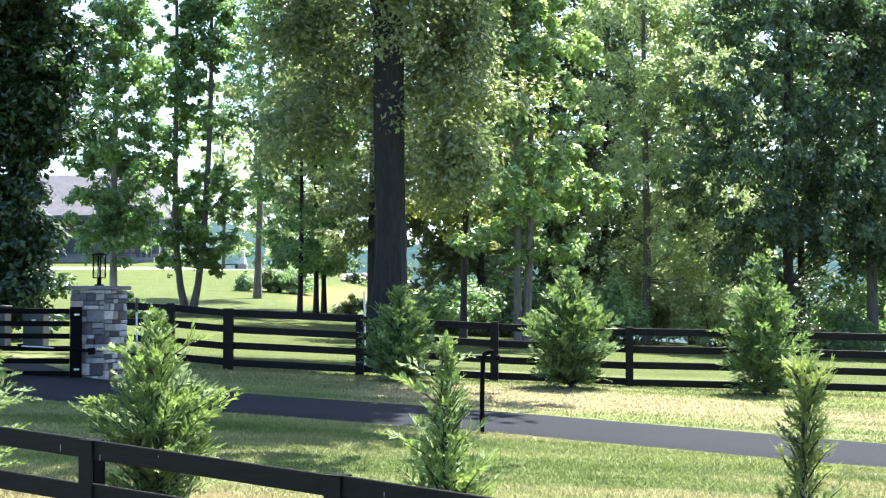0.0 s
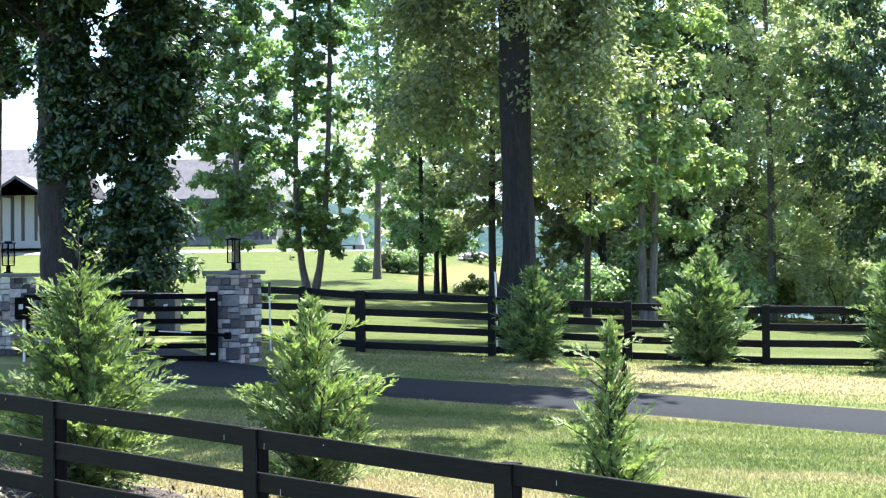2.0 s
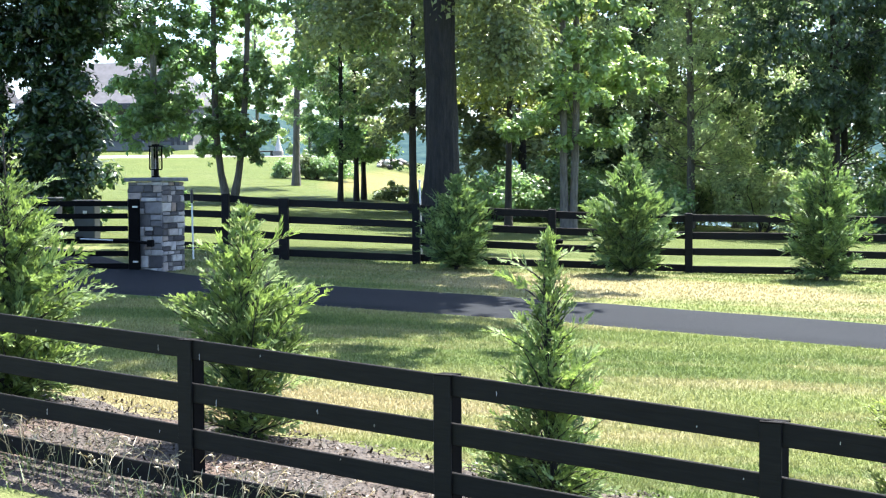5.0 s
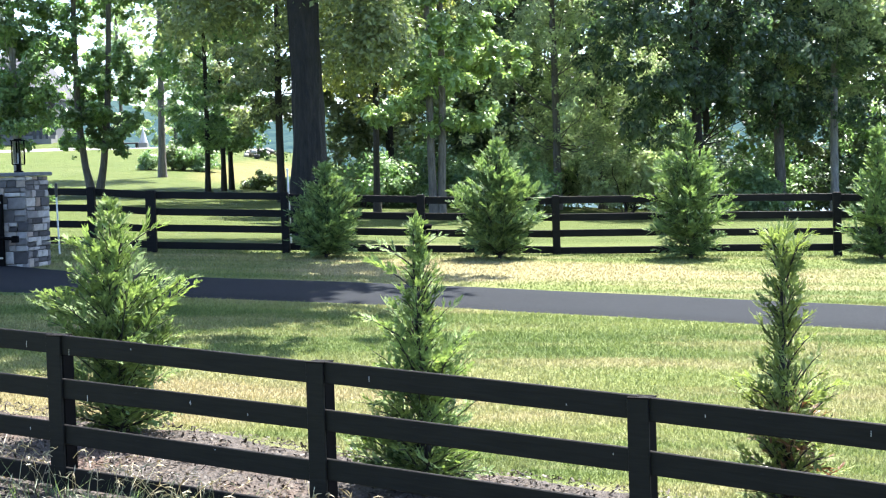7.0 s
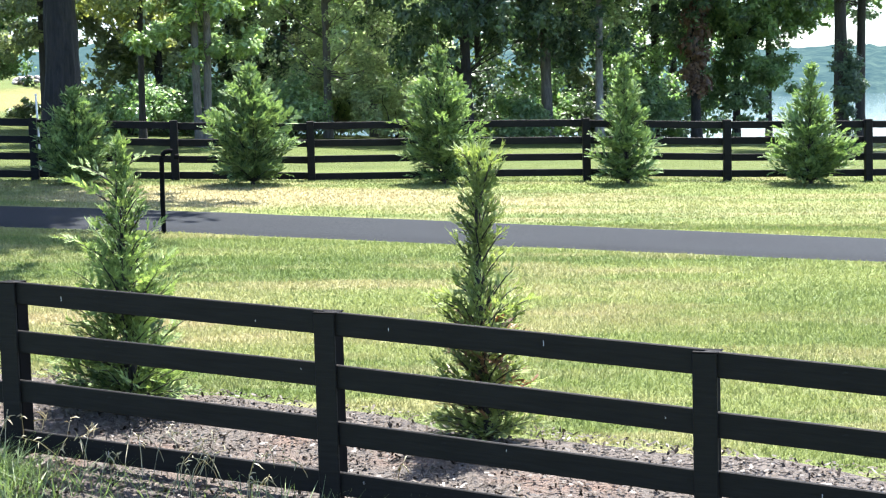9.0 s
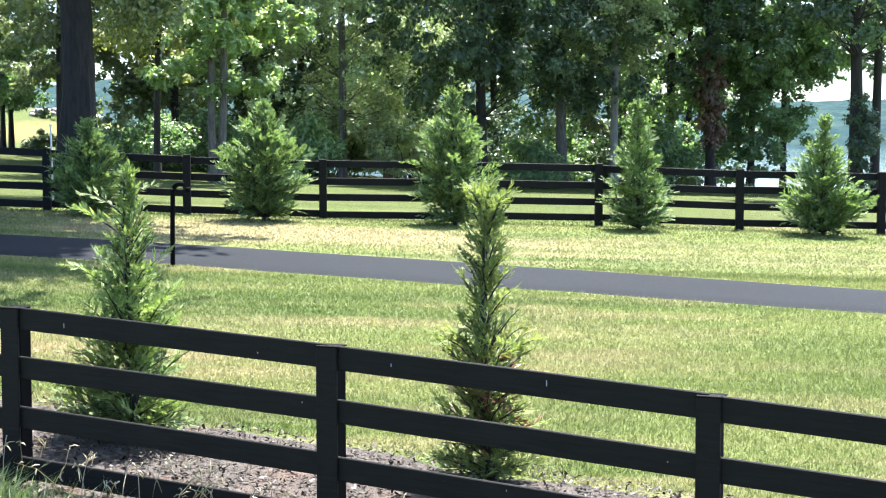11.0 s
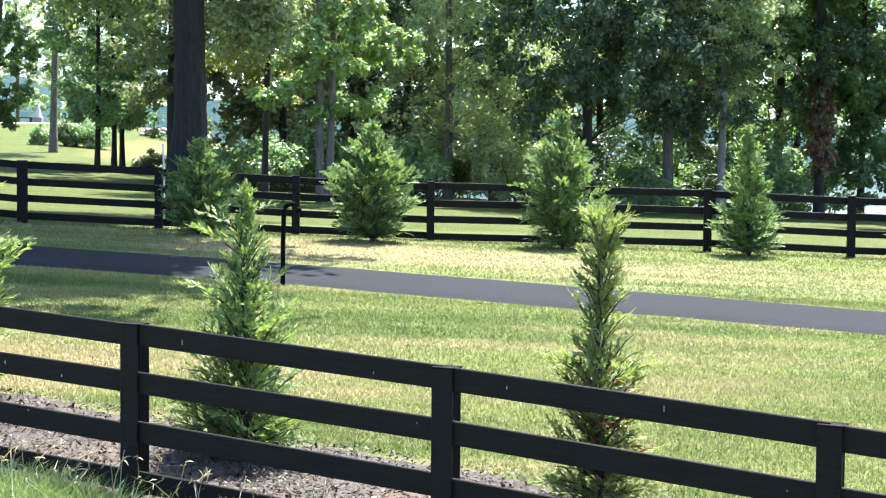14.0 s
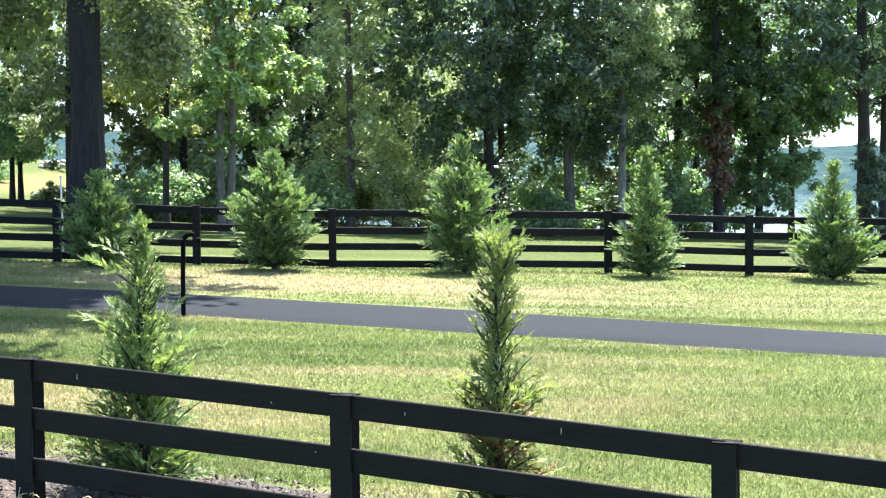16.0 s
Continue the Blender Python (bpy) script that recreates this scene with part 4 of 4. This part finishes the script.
def gate():
    root = tagged(new("gate"), "closed black steel driveway gate with flat horizontal rails", "gate")
    x0, x1, y, b, t = -14.42, -10.96, 24.35, 1.31, 2.51
    root.location = (x1, y, b)
    w, h = x0 - x1, t - b
    for name, px, wd in (("hinge_post", 0.12, 0.19), ("gate_upright", w / 2, 0.10), ("gate_upright", w, 0.10)):
        part(name, box_bm(wd, 0.1, h + (0.28 if name == "hinge_post" else 0.03), (px, 0, h / 2 - (0.1 if name == "hinge_post" else 0)), 0.006), M_POST, root)
    for k in range(6):
        part("rail", box_bm(-w, 0.045, 0.095, (w / 2, 0.0, h - 0.04 - k * (h - 0.08) / 5), 0.005), M_POST, root)
    arm = part("opener_arm", mesh_np("opener_arm", *tube([(-0.2, -0.2, 0.505), (0.15, -0.2, 0.49), (0.47, -0.2, 0.455)], [0.026, 0.03, 0.03], 10), M_POST, True), M_POST, root)
    part("ram_rod", mesh_np("ram_rod", *tube([(-0.86, -0.17, 0.535), (-0.5, -0.19, 0.52), (-0.18, -0.2, 0.505)], [0.014] * 3, 8), M_CHROME, True), M_CHROME, arm, "bare steel rod")
    part("bracket", box_bm(0.1, 0.14, 0.12, (0.47, -0.16, 0.45), 0.01), M_POST, arm)
    part("bracket", box_bm(0.07, 0.2, 0.08, (-0.86, -0.1, 0.535), 0.01), M_POST, arm)
    for z in (0.12, h - 0.1):
        part("hinge", box_bm(0.09, 0.05, 0.03, (0.16, -0.06, z)), M_CHROME, root, "bright metal hinge")
    return root


gate()


def cabinet(x, y, w, d, h, label):
    root = tagged(new("utility_cabinet"), label, "utility box", "utility cabinets")
    root.location = (x, y, gz(x, y))
    part("body", box_bm(w, d, h, (0, 0, h / 2), 0.02), M_BOX, root)
    part("lid", box_bm(w + 0.05, d + 0.05, 0.05, (0, 0, h + 0.02), 0.012), M_BOX, root)
    part("plate", box_bm(0.1, 0.006, 0.08, (0.02, -d / 2 - 0.004, h * 0.72)), M_WHITE, root, "small white plate")


cabinet(-15.75, 32.8, 0.5, 0.4, 0.95, "dull grey metal utility cabinet beyond the gate")
cabinet(-15.05, 33.4, 0.5, 0.4, 0.9, "pale grey metal utility cabinet beyond the gate")


def keypad():
    root = tagged(new("keypad_post"), "dark blue entry keypad on a thin post beside the pillar", "keypad")
    x, y = -14.05, 23.45
    root.location = (x, y, gz(x, y))
    part("pole", box_bm(0.05, 0.05, 1.0, (0, 0, 0.45), 0.006), M_CHROME, root)
    part("housing", box_bm(0.32, 0.14, 0.4, (0, 0, 0.95), 0.02), M_POST, root)
    part("plate", box_bm(0.08, 0.006, 0.09, (-0.03, -0.074, 0.98)), M_WHITE, root, "small white plate")


keypad()


M_STAKE = plain("white_stake", (0.62, 0.62, 0.58), 0.5, 0, 0.08)


def marker_pole():
    root = tagged(new("marker_pole"), "thin white stake with a black top beside the pillar", "stake")
    x, y = -10.72, 27.5
    root.location = (x, y, gz(x, y))
    v, f = tube([(0.02, 0, -0.05), (0.01, 0, 0.5), (0, 0, 1.12)], [0.018, 0.018, 0.018], 8)
    part("stake", mesh_np("stake", v, f, M_STAKE, True), M_STAKE, root)
    part("sleeve", box_bm(0.05, 0.05, 0.28, (0, 0, 1.24), 0.012), M_BLACK, root, "black top sleeve")


marker_pole()


def white_stake():
    root = tagged(new("plastic_stake"), "thin white plastic stake behind the fence by the oak", "stake")
    x, y = -6.36, 28.7
    root.location = (x, y, gz(x, y))
    v, f = tube([(0.03, 0, -0.1), (0.015, 0, 0.9), (0, 0, 1.62)], [0.02, 0.02, 0.018], 10)
    part("tube", mesh_np("tube", v, f, M_STAKE, True), M_STAKE, root)
    part("cap", box_bm(0.05, 0.05, 0.04, (0.0, 0, 1.63), 0.01), M_STAKE, root, "white cap")


white_stake()


def gooseneck():
    root = tagged(new("gooseneck_post"), "black curved gooseneck keypad post beside the driveway", "post")
    x, y = -2.95, 18.9
    root.location = (x, y, gz(x, y))
    pts = [(0, 0, -0.05), (0, 0, 0.5), (0.01, 0, 1.0)]
    for k in range(9):
        a = math.pi - k * math.pi * 0.62 / 8
        pts.append((0.12 + 0.11 * math.cos(a), 0, 1.04 + 0.11 * math.sin(a)))
    v, f = tube(pts, [0.034] * len(pts), 10)
    part("pipe", mesh_np("pipe", v, f, M_POST, True), M_POST, root)
    part("head", box_bm(0.07, 0.09, 0.07, (0.22, 0, 1.07), 0.015), M_POST, root)
    part("base_plate", box_bm(0.16, 0.16, 0.015, (0, 0, 0.005), 0.004), M_POST, root)


gooseneck()


# ---- house ----
def window_part(parent, x, y, z, w, h, facing=-1):
    fr = part("window", join_bm([box_bm(w + 0.16, 0.06, 0.08, (x, y, z + s * (h + 0.08) / 2)) for s in (-1, 1)] + [box_bm(0.08, 0.06, h, (x + s * (w + 0.08) / 2, y, z)) for s in (-1, 1)] + [box_bm(0.05, 0.05, h, (x, y, z)), box_bm(w, 0.05, 0.05, (x, y, z + h * 0.1))]), M_TRIM, parent)
    part("pane", box_bm(w, 0.02, h, (x, y + 0.02, z)), M_GLASS, fr)


def gable_roof(x0, x1, y0, y1, z0, rise, over=0.5, along_x=True, hip=0.0):
    """A pitched roof slab with thickness."""
    bm = bmesh.new()
    a, b, c, d = x0 - over, x1 + over, y0 - over, y1 + over
    rows = []
    for dz in (0.0, 0.22):
        if along_x:
            m = (c + d) / 2
            pts = [(a, c, z0 + dz), (b, c, z0 + dz), (b - hip, m, z0 + rise + dz), (a + hip, m, z0 + rise + dz), (a, d, z0 + dz), (b, d, z0 + dz)]
        else:
            m = (a + b) / 2
            pts = [(a, d, z0 + dz), (a, c, z0 + dz), (m, c + hip, z0 + rise + dz), (m, d - hip, z0 + rise + dz), (b, d, z0 + dz), (b, c, z0 + dz)]
        rows.append([bm.verts.new(p) for p in pts])
    lo, up = rows
    for r, flip in ((up, False), (lo, True)):
        for ids in ((0, 1, 2, 3), (3, 2, 5, 4), (0, 3, 4), (1, 5, 2)):
            vs = [r[i] for i in ids]
            bm.faces.new(vs[::-1] if flip else vs)
    ring = (0, 1, 5, 4)
    for i, j in zip(ring, ring[1:] + ring[:1]):
        bm.faces.new((lo[i], lo[j], up[j], up[i]))
    bmesh.ops.recalc_face_normals(bm, faces=bm.faces)
    return bm


def house():
    root = tagged(new("house"), "low grey house with shingle roof, deep porch and white wing", "house")
    z = 5.7
    part("wall", box_bm(7.6, 4.0, 3.4, (-40.2, 115.4, z + 1.5)), M_WALL_GREY, root, "pale grey siding in porch shade")
    part("side_wall", box_bm(5.2, 6.4, 3.5, (-46.65, 115.2, z + 1.2)), M_WALL_WHITE, root, "white board siding")
    part("foundation", box_bm(7.7, 0.5, 0.9, (-40.2, 113.3, z)), M_CONCRETE, root, "pale stone foundation")
    roof = part("roof", gable_roof(-49.0, -36.6, 112.0, 119, z + 3.0, 3.2, 0.3, True, 1.6), M_SHINGLE, root, "grey shingle roof")
    part("fascia", box_bm(12.9, 0.12, 0.3, (-42.8, 111.66, z + 2.98)), M_TRIM, roof, "dark eave board")
    window_part(root, -42.0, 113.36, z + 1.5, 1.1, 1.7)
    window_part(root, -46.6, 111.96, z + 1.5, 1.0, 1.6)
    part("door", box_bm(0.9, 0.08, 2.1, (-40.0, 113.36, z + 1.5)), M_TRIM, root, "dark glazed door")
    window_part(root, -38.6, 113.36, z + 1.5, 0.9, 1.9)
    part("corner_post", box_bm(0.3, 0.3, 3.2, (-43.9, 112.2, z + 1.35), 0.02), M_TRIM, root)
    for x in (-37.5, -37.05, -36.6):
        part("porch_post", box_bm(0.2, 0.2, 3.3, (x, 111.9, z + 1.3), 0.02), M_TRIM, root)
    part("porch_slab", box_bm(7.6, 1.8, 0.5, (-40.1, 112.5, z - 0.1)), M_CONCRETE, root)
    part("porch_base", box_bm(1.6, 0.6, 1.0, (-37.0, 111.8, z - 0.35)), M_CONCRETE, root, "pale stone base")
    part("wing_wall", box_bm(9.0, 8.0, 4.0, (-56.6, 112.5, z + 1.7)), M_WALL_WHITE, root, "white board siding")
    part("wing_roof", gable_roof(-61.2, -51.8, 107.4, 117, z + 3.6, 3.4, 0.5, True, 0.3), M_SHINGLE, root, "grey shingle roof")
    part("porch_roof", gable_roof(-54.6, -51.4, 105.4, 109.5, z + 3.35, 1.2, 0.35, False), M_SHINGLE, root, "small gabled porch roof")
    for x in (-54.4, -53.5, -52.7, -51.7):
        part("porch_post", box_bm(0.2, 0.2, 3.2, (x, 105.6, z + 1.75), 0.02), M_TIMBER, root, "brown timber post")
    window_part(root, -57.6, 108.44, z + 2.0, 1.0, 1.6)
    return root


house()
path_x = np.linspace(-58, -24, 50)
ribbon("path", [(x, 104.0) for x in path_x], [(x, 106.2) for x in path_x], M_CONCRETE, 0.05, "pale concrete path before the house", "path")
for k, (x, y, h, r, lf) in enumerate([(-22.6, 84, 1.3, 0.6, L_MID), (-21.3, 84, 1.5, 0.6, L_WEED), (-20.7, 84, 1.45, 0.6, L_MID), (-20.1, 84, 1.5, 0.6, L_MID), (-19.4, 84, 1.5, 0.7, L_MID), (-14.4, 71, 0.9, 0.7, L_WEED), (-12.9, 72, 0.9, 0.8, L_MID), (-33.5, 108, 1.2, 1.1, L_MID), (-31.2, 108, 1.0, 0.9, L_WEED), (-20.4, 57, 1.0, 0.6, L_MID)]):
    shrub("shrub", x, y, h, r, lf, "small leafy garden shrub on the lawn", 90 + k, 2600, 0.06, group="garden shrubs")


def stone_pile(x, y):
    root = tagged(new("stone_pile"), "low pile of pale and dark grey boulders on the lawn", "stone pile")
    root.location = (x, y, gz(x, y))
    rng = random.Random(31)
    for k in range(16):
        r = rng.uniform(0.14, 0.3)
        bm = bmesh.new()
        bmesh.ops.create_icosphere(bm, subdivisions=2, radius=r)
        for v in bm.verts:
            v.co *= 1 + 0.35 * noise.noise(v.co * 3.1 + Vector((k * 7.0, 0, 0)))
            v.co.z *= 0.75
        st = part("boulder", bm, M_STONE, root)
        a = k * 2.4
        st.location = (1.25 * math.cos(a) * math.sqrt(k / 16), 0.7 * math.sin(a) * math.sqrt(k / 16), 0.1 + 0.45 * (1 - k / 16) + 0.1 * rng.random())


stone_pile(-18.9, 98.0)


def garden_obelisk(x, y):
    root = tagged(new("garden_obelisk"), "small pale pointed garden ornament on a low plinth", "ornament")
    root.location = (x, y, gz(x, y))
    part("plinth", box_bm(0.6, 0.6, 0.5, (0, 0, 0.2), 0.03), M_CONCRETE, root)
    bm = bmesh.new()
    bmesh.ops.create_cone(bm, cap_ends=True, segments=12, radius1=0.3, radius2=0.04, depth=0.95)
    bmesh.ops.translate(bm, vec=(0, 0, 0.92), verts=bm.verts)
    part("spire", bm, M_WHITE, root, "white tapering top")


def garden_bench(x, y):
    root = tagged(new("garden_bench"), "long low dark timber bench beside the path", "bench")
    root.location = (x, y, gz(x, y))
    part("seat", box_bm(2.4, 0.45, 0.09, (0, 0, 0.42), 0.015), M_TIMBER, root)
    for px in (-1.05, 0.0, 1.05):
        part("leg", box_bm(0.1, 0.4, 0.42, (px, 0, 0.18), 0.01), M_TIMBER, root)


garden_obelisk(-28.5, 107.0)
garden_bench(-30.0, 106.9)

# ---- lake and far shore ----
wx, wy = axis_steps(-200, 200, 40, -3000, 3000), axis_steps(80, 400, 40, 78, 3900)
WX, WY = np.meshgrid(wx, wy)
n_ = len(wx)
ii = (np.arange(len(wy) - 1)[:, None] * n_ + np.arange(n_ - 1)[None]).ravel()
lake = new("water", mesh_np("water", np.stack([WX, WY, np.full(WX.shape, -5.0)], -1).reshape(-1, 3), np.stack([ii, ii + 1, ii + n_ + 1, ii + n_], -1), M_WATER))
tagged(lake, "bright calm lake beyond the trees", "lake", kind="structure")


def hills():
    az = np.linspace(radians(-40), radians(35), 260)
    rows = []
    for k, (u, lift) in enumerate(((0.0, -0.2), (0.03, 0.25), (0.10, 0.5), (0.2, 0.78), (0.32, 1.0), (0.5, 0.9))):
        t = smooth01((az + radians(2)) / radians(12))
        dist = (1500 * (1 - t) + 1250 * t) * (1 + u)
        top = (90 * (1 - t) + 54 * t) * (1 + 0.16 * np.sin(az * 17 + 1) + 0.08 * np.sin(az * 41)) * (1 - 0.35 * smooth01((az - radians(15)) / radians(5)))
        bump = np.array([noise.noise((a * 60, k * 3.0, 0)) * 0.6 + noise.noise((a * 190, k * 5.0, 2)) * 0.5 for a in az])
        zz = -5 + np.maximum(0, lift) * top + (bump * 3.0 * (dist / 900) if k else -2)
        rows.append(np.stack([np.sin(az) * dist, np.cos(az) * dist, zz], -1))
    v = np.stack(rows).reshape(-1, 3)
    n = len(az)
    i = (np.arange(len(rows) - 1)[:, None] * n + np.arange(n - 1)[None]).ravel()
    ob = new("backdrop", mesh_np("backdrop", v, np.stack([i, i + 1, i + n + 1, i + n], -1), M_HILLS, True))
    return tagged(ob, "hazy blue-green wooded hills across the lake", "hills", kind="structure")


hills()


# ---- grass, weeds, mulch chips ----
def blades(rng, xy, height, width, lean):
    n = len(xy)
    z = ground_z(xy[:, 0], xy[:, 1])
    a = rng.random(n) * 2 * np.pi
    h = height * (0.5 + rng.random(n))
    w = width * (0.6 + 0.8 * rng.random(n))
    d = np.stack([np.cos(a), np.sin(a)], -1)
    e = rng.normal(size=(n, 2)) * lean * h[:, None]
    v = np.zeros((n, 3, 3))
    v[:, 0, :2], v[:, 1, :2], v[:, 2, :2] = xy - d * w[:, None], xy + d * w[:, None], xy + e
    v[:, 0, 2] = v[:, 1, 2] = z - 0.01
    v[:, 2, 2] = z + h
    return v.reshape(-1, 3), np.arange(3 * n).reshape(-1, 3)


def on_road(xy):
    fy = np.interp(xy[:, 0], road_far[::-1, 0], road_far[::-1, 1])
    ny_ = np.interp(xy[:, 0], road_near[::-1, 0], road_near[::-1, 1])
    return (xy[:, 1] > ny_ + 0.09) & (xy[:, 1] < fy - 0.09)


def lawn_blades():
    rng = np.random.default_rng(5)
    made = []
    for (x0, x1, y0, y1), n, h, w in (((-10, 8, 6, 13), 230000, 0.034, 0.008), ((-13, 10, 13, 20), 190000, 0.032, 0.010), ((-13, 13, 18, 30), 110000, 0.028, 0.015)):
        xy = np.stack([rng.uniform(x0, x1, n), rng.uniform(y0, y1, n)], -1)
        off = (xy - N3) @ FN
        keep = (off > 2.28 + 0.1 * np.sin(((xy - N3) @ FD) * 1.7)) & ~on_road(xy)
        made.append(blades(rng, xy[keep], h, w, 0.6))
    ob = new("grass", mesh_np("grass", *merge(made), M_BLADE))
    tagged(ob, "short sunlit lawn grass, green and straw", "grass", kind="stuff")


lawn_blades()


def weeds():
    rng = np.random.default_rng(8)
    # lush grass on the road side, thickest near the third post
    s = np.concatenate([rng.normal(-0.55, 0.5, 7000), rng.uniform(-9, 9, 1200)])
    off = np.concatenate([-0.3 - np.abs(rng.normal(0, 0.4, 7000)), -0.1 - np.abs(rng.normal(0, 0.3, 1200))])
    xy = N3 + s[:, None] * FD + off[:, None] * FN
    v, f = blades(rng, xy, 0.2, 0.006, 0.8)
    ob = new("tall_grass", mesh_np("tall_grass", v, f, L_WEED))
    tagged(ob, "lush tall green grass along the fence foot", "grass", kind="stuff")
    # dry seeding stalks
    pieces = []
    for k in range(230):
        q = rng.uniform(-9, 3.0) if k % 3 else rng.normal(-3.2, 1.6)
        p = along(q, rng.uniform(-0.5, 0.25))
        z = gz(*p)
        h = rng.uniform(0.3, 0.62)
        b = rng.normal(size=2) * 0.2
        t = np.linspace(0, 1, 5)[:, None]
        pts = np.concatenate([p + b * t ** 2 * h * 1.6, z + h * (t - 0.25 * t ** 3)], -1)
        pieces.append(tube(pts, [0.003, 0.003, 0.003, 0.0025, 0.001], 3))
        for j in range(4):
            c = pts[3] + (pts[4] - pts[3]) * j / 4
            e = c + rng.normal(size=3) * 0.035 + np.array([0, 0, -0.01])
            pieces.append(tube([c, (c + e) / 2 + np.array([0, 0, 0.008]), e], [0.002, 0.005, 0.001], 3))
    ob = new("dry_stalks", mesh_np("dry_stalks", *merge(pieces), L_STRAW))
    tagged(ob, "pale dry seeding grass stalks along the fence", "grass", kind="stuff")


weeds()


def chips():
    rng = np.random.default_rng(9)
    n = 38000
    s, off = rng.uniform(-13, 9, n), rng.uniform(-0.7, 2.25, n)
    xy = N3 + s[:, None] * FD + off[:, None] * FN
    c = np.concatenate([xy, (ground_z(xy[:, 0], xy[:, 1]) + 0.055 + 0.008 + 0.012 * rng.random(n))[:, None]], -1)
    u = rng.normal(size=(n, 3)) * np.array([1, 1, 0.35])
    u /= np.linalg.norm(u, axis=1)[:, None]
    w = np.cross(u, np.array([0, 0, 1.0]) + rng.normal(size=(n, 3)) * 0.3)
    w /= np.linalg.norm(w, axis=1)[:, None]
    a, b = (0.009 + 0.028 * rng.random(n) ** 2.5)[:, None], (0.005 + 0.007 * rng.random(n))[:, None]
    v = np.stack([c - u * a - w * b, c + u * a - w * b * 0.6, c + u * a * 0.8 + w * b, c - u * a + w * b], 1).reshape(-1, 3)
    ob = new("bark_chips", mesh_np("bark_chips", v, np.arange(4 * n).reshape(-1, 4), M_CHIP))
    tagged(ob, "weathered grey-brown bark chips on the bed", "mulch", kind="stuff")


chips()


def droppings():
    """White streaks dripped down the faces of the road-side fence."""
    rng = random.Random(17)
    root = [o for o in scene.objects if o.name == "fence"][0]
    slabs = []
    for k in range(64):
        s = rng.uniform(-10, 8)
        i = int(math.floor(s / 2.44)) + 3
        if i not in POST_TOP or i + 1 not in POST_TOP:
            continue
        u = s / 2.44 + 3 - i
        top = POST_TOP[i] * (1 - u) + POST_TOP[i + 1] * u - 0.345 * rng.choice([0, 0, 1, 1, 2, 3])
        h = rng.choice([0.01, 0.012, 0.02, 0.035, 0.05])
        p = along(s - 0.07, -0.0035)
        slabs.append(box_bm(rng.uniform(0.003, 0.006), 0.005, h, (p[0], p[1], top - rng.uniform(0.02, 0.1) - h / 2), 0.0015, Matrix.Rotation(math.atan2(FD[1], FD[0]), 4, 'Z')))
    ob = part("dropping", join_bm(slabs), M_WHITE, root, "white drips on the boards")
    tagged(ob, kind="stuff")


droppings()
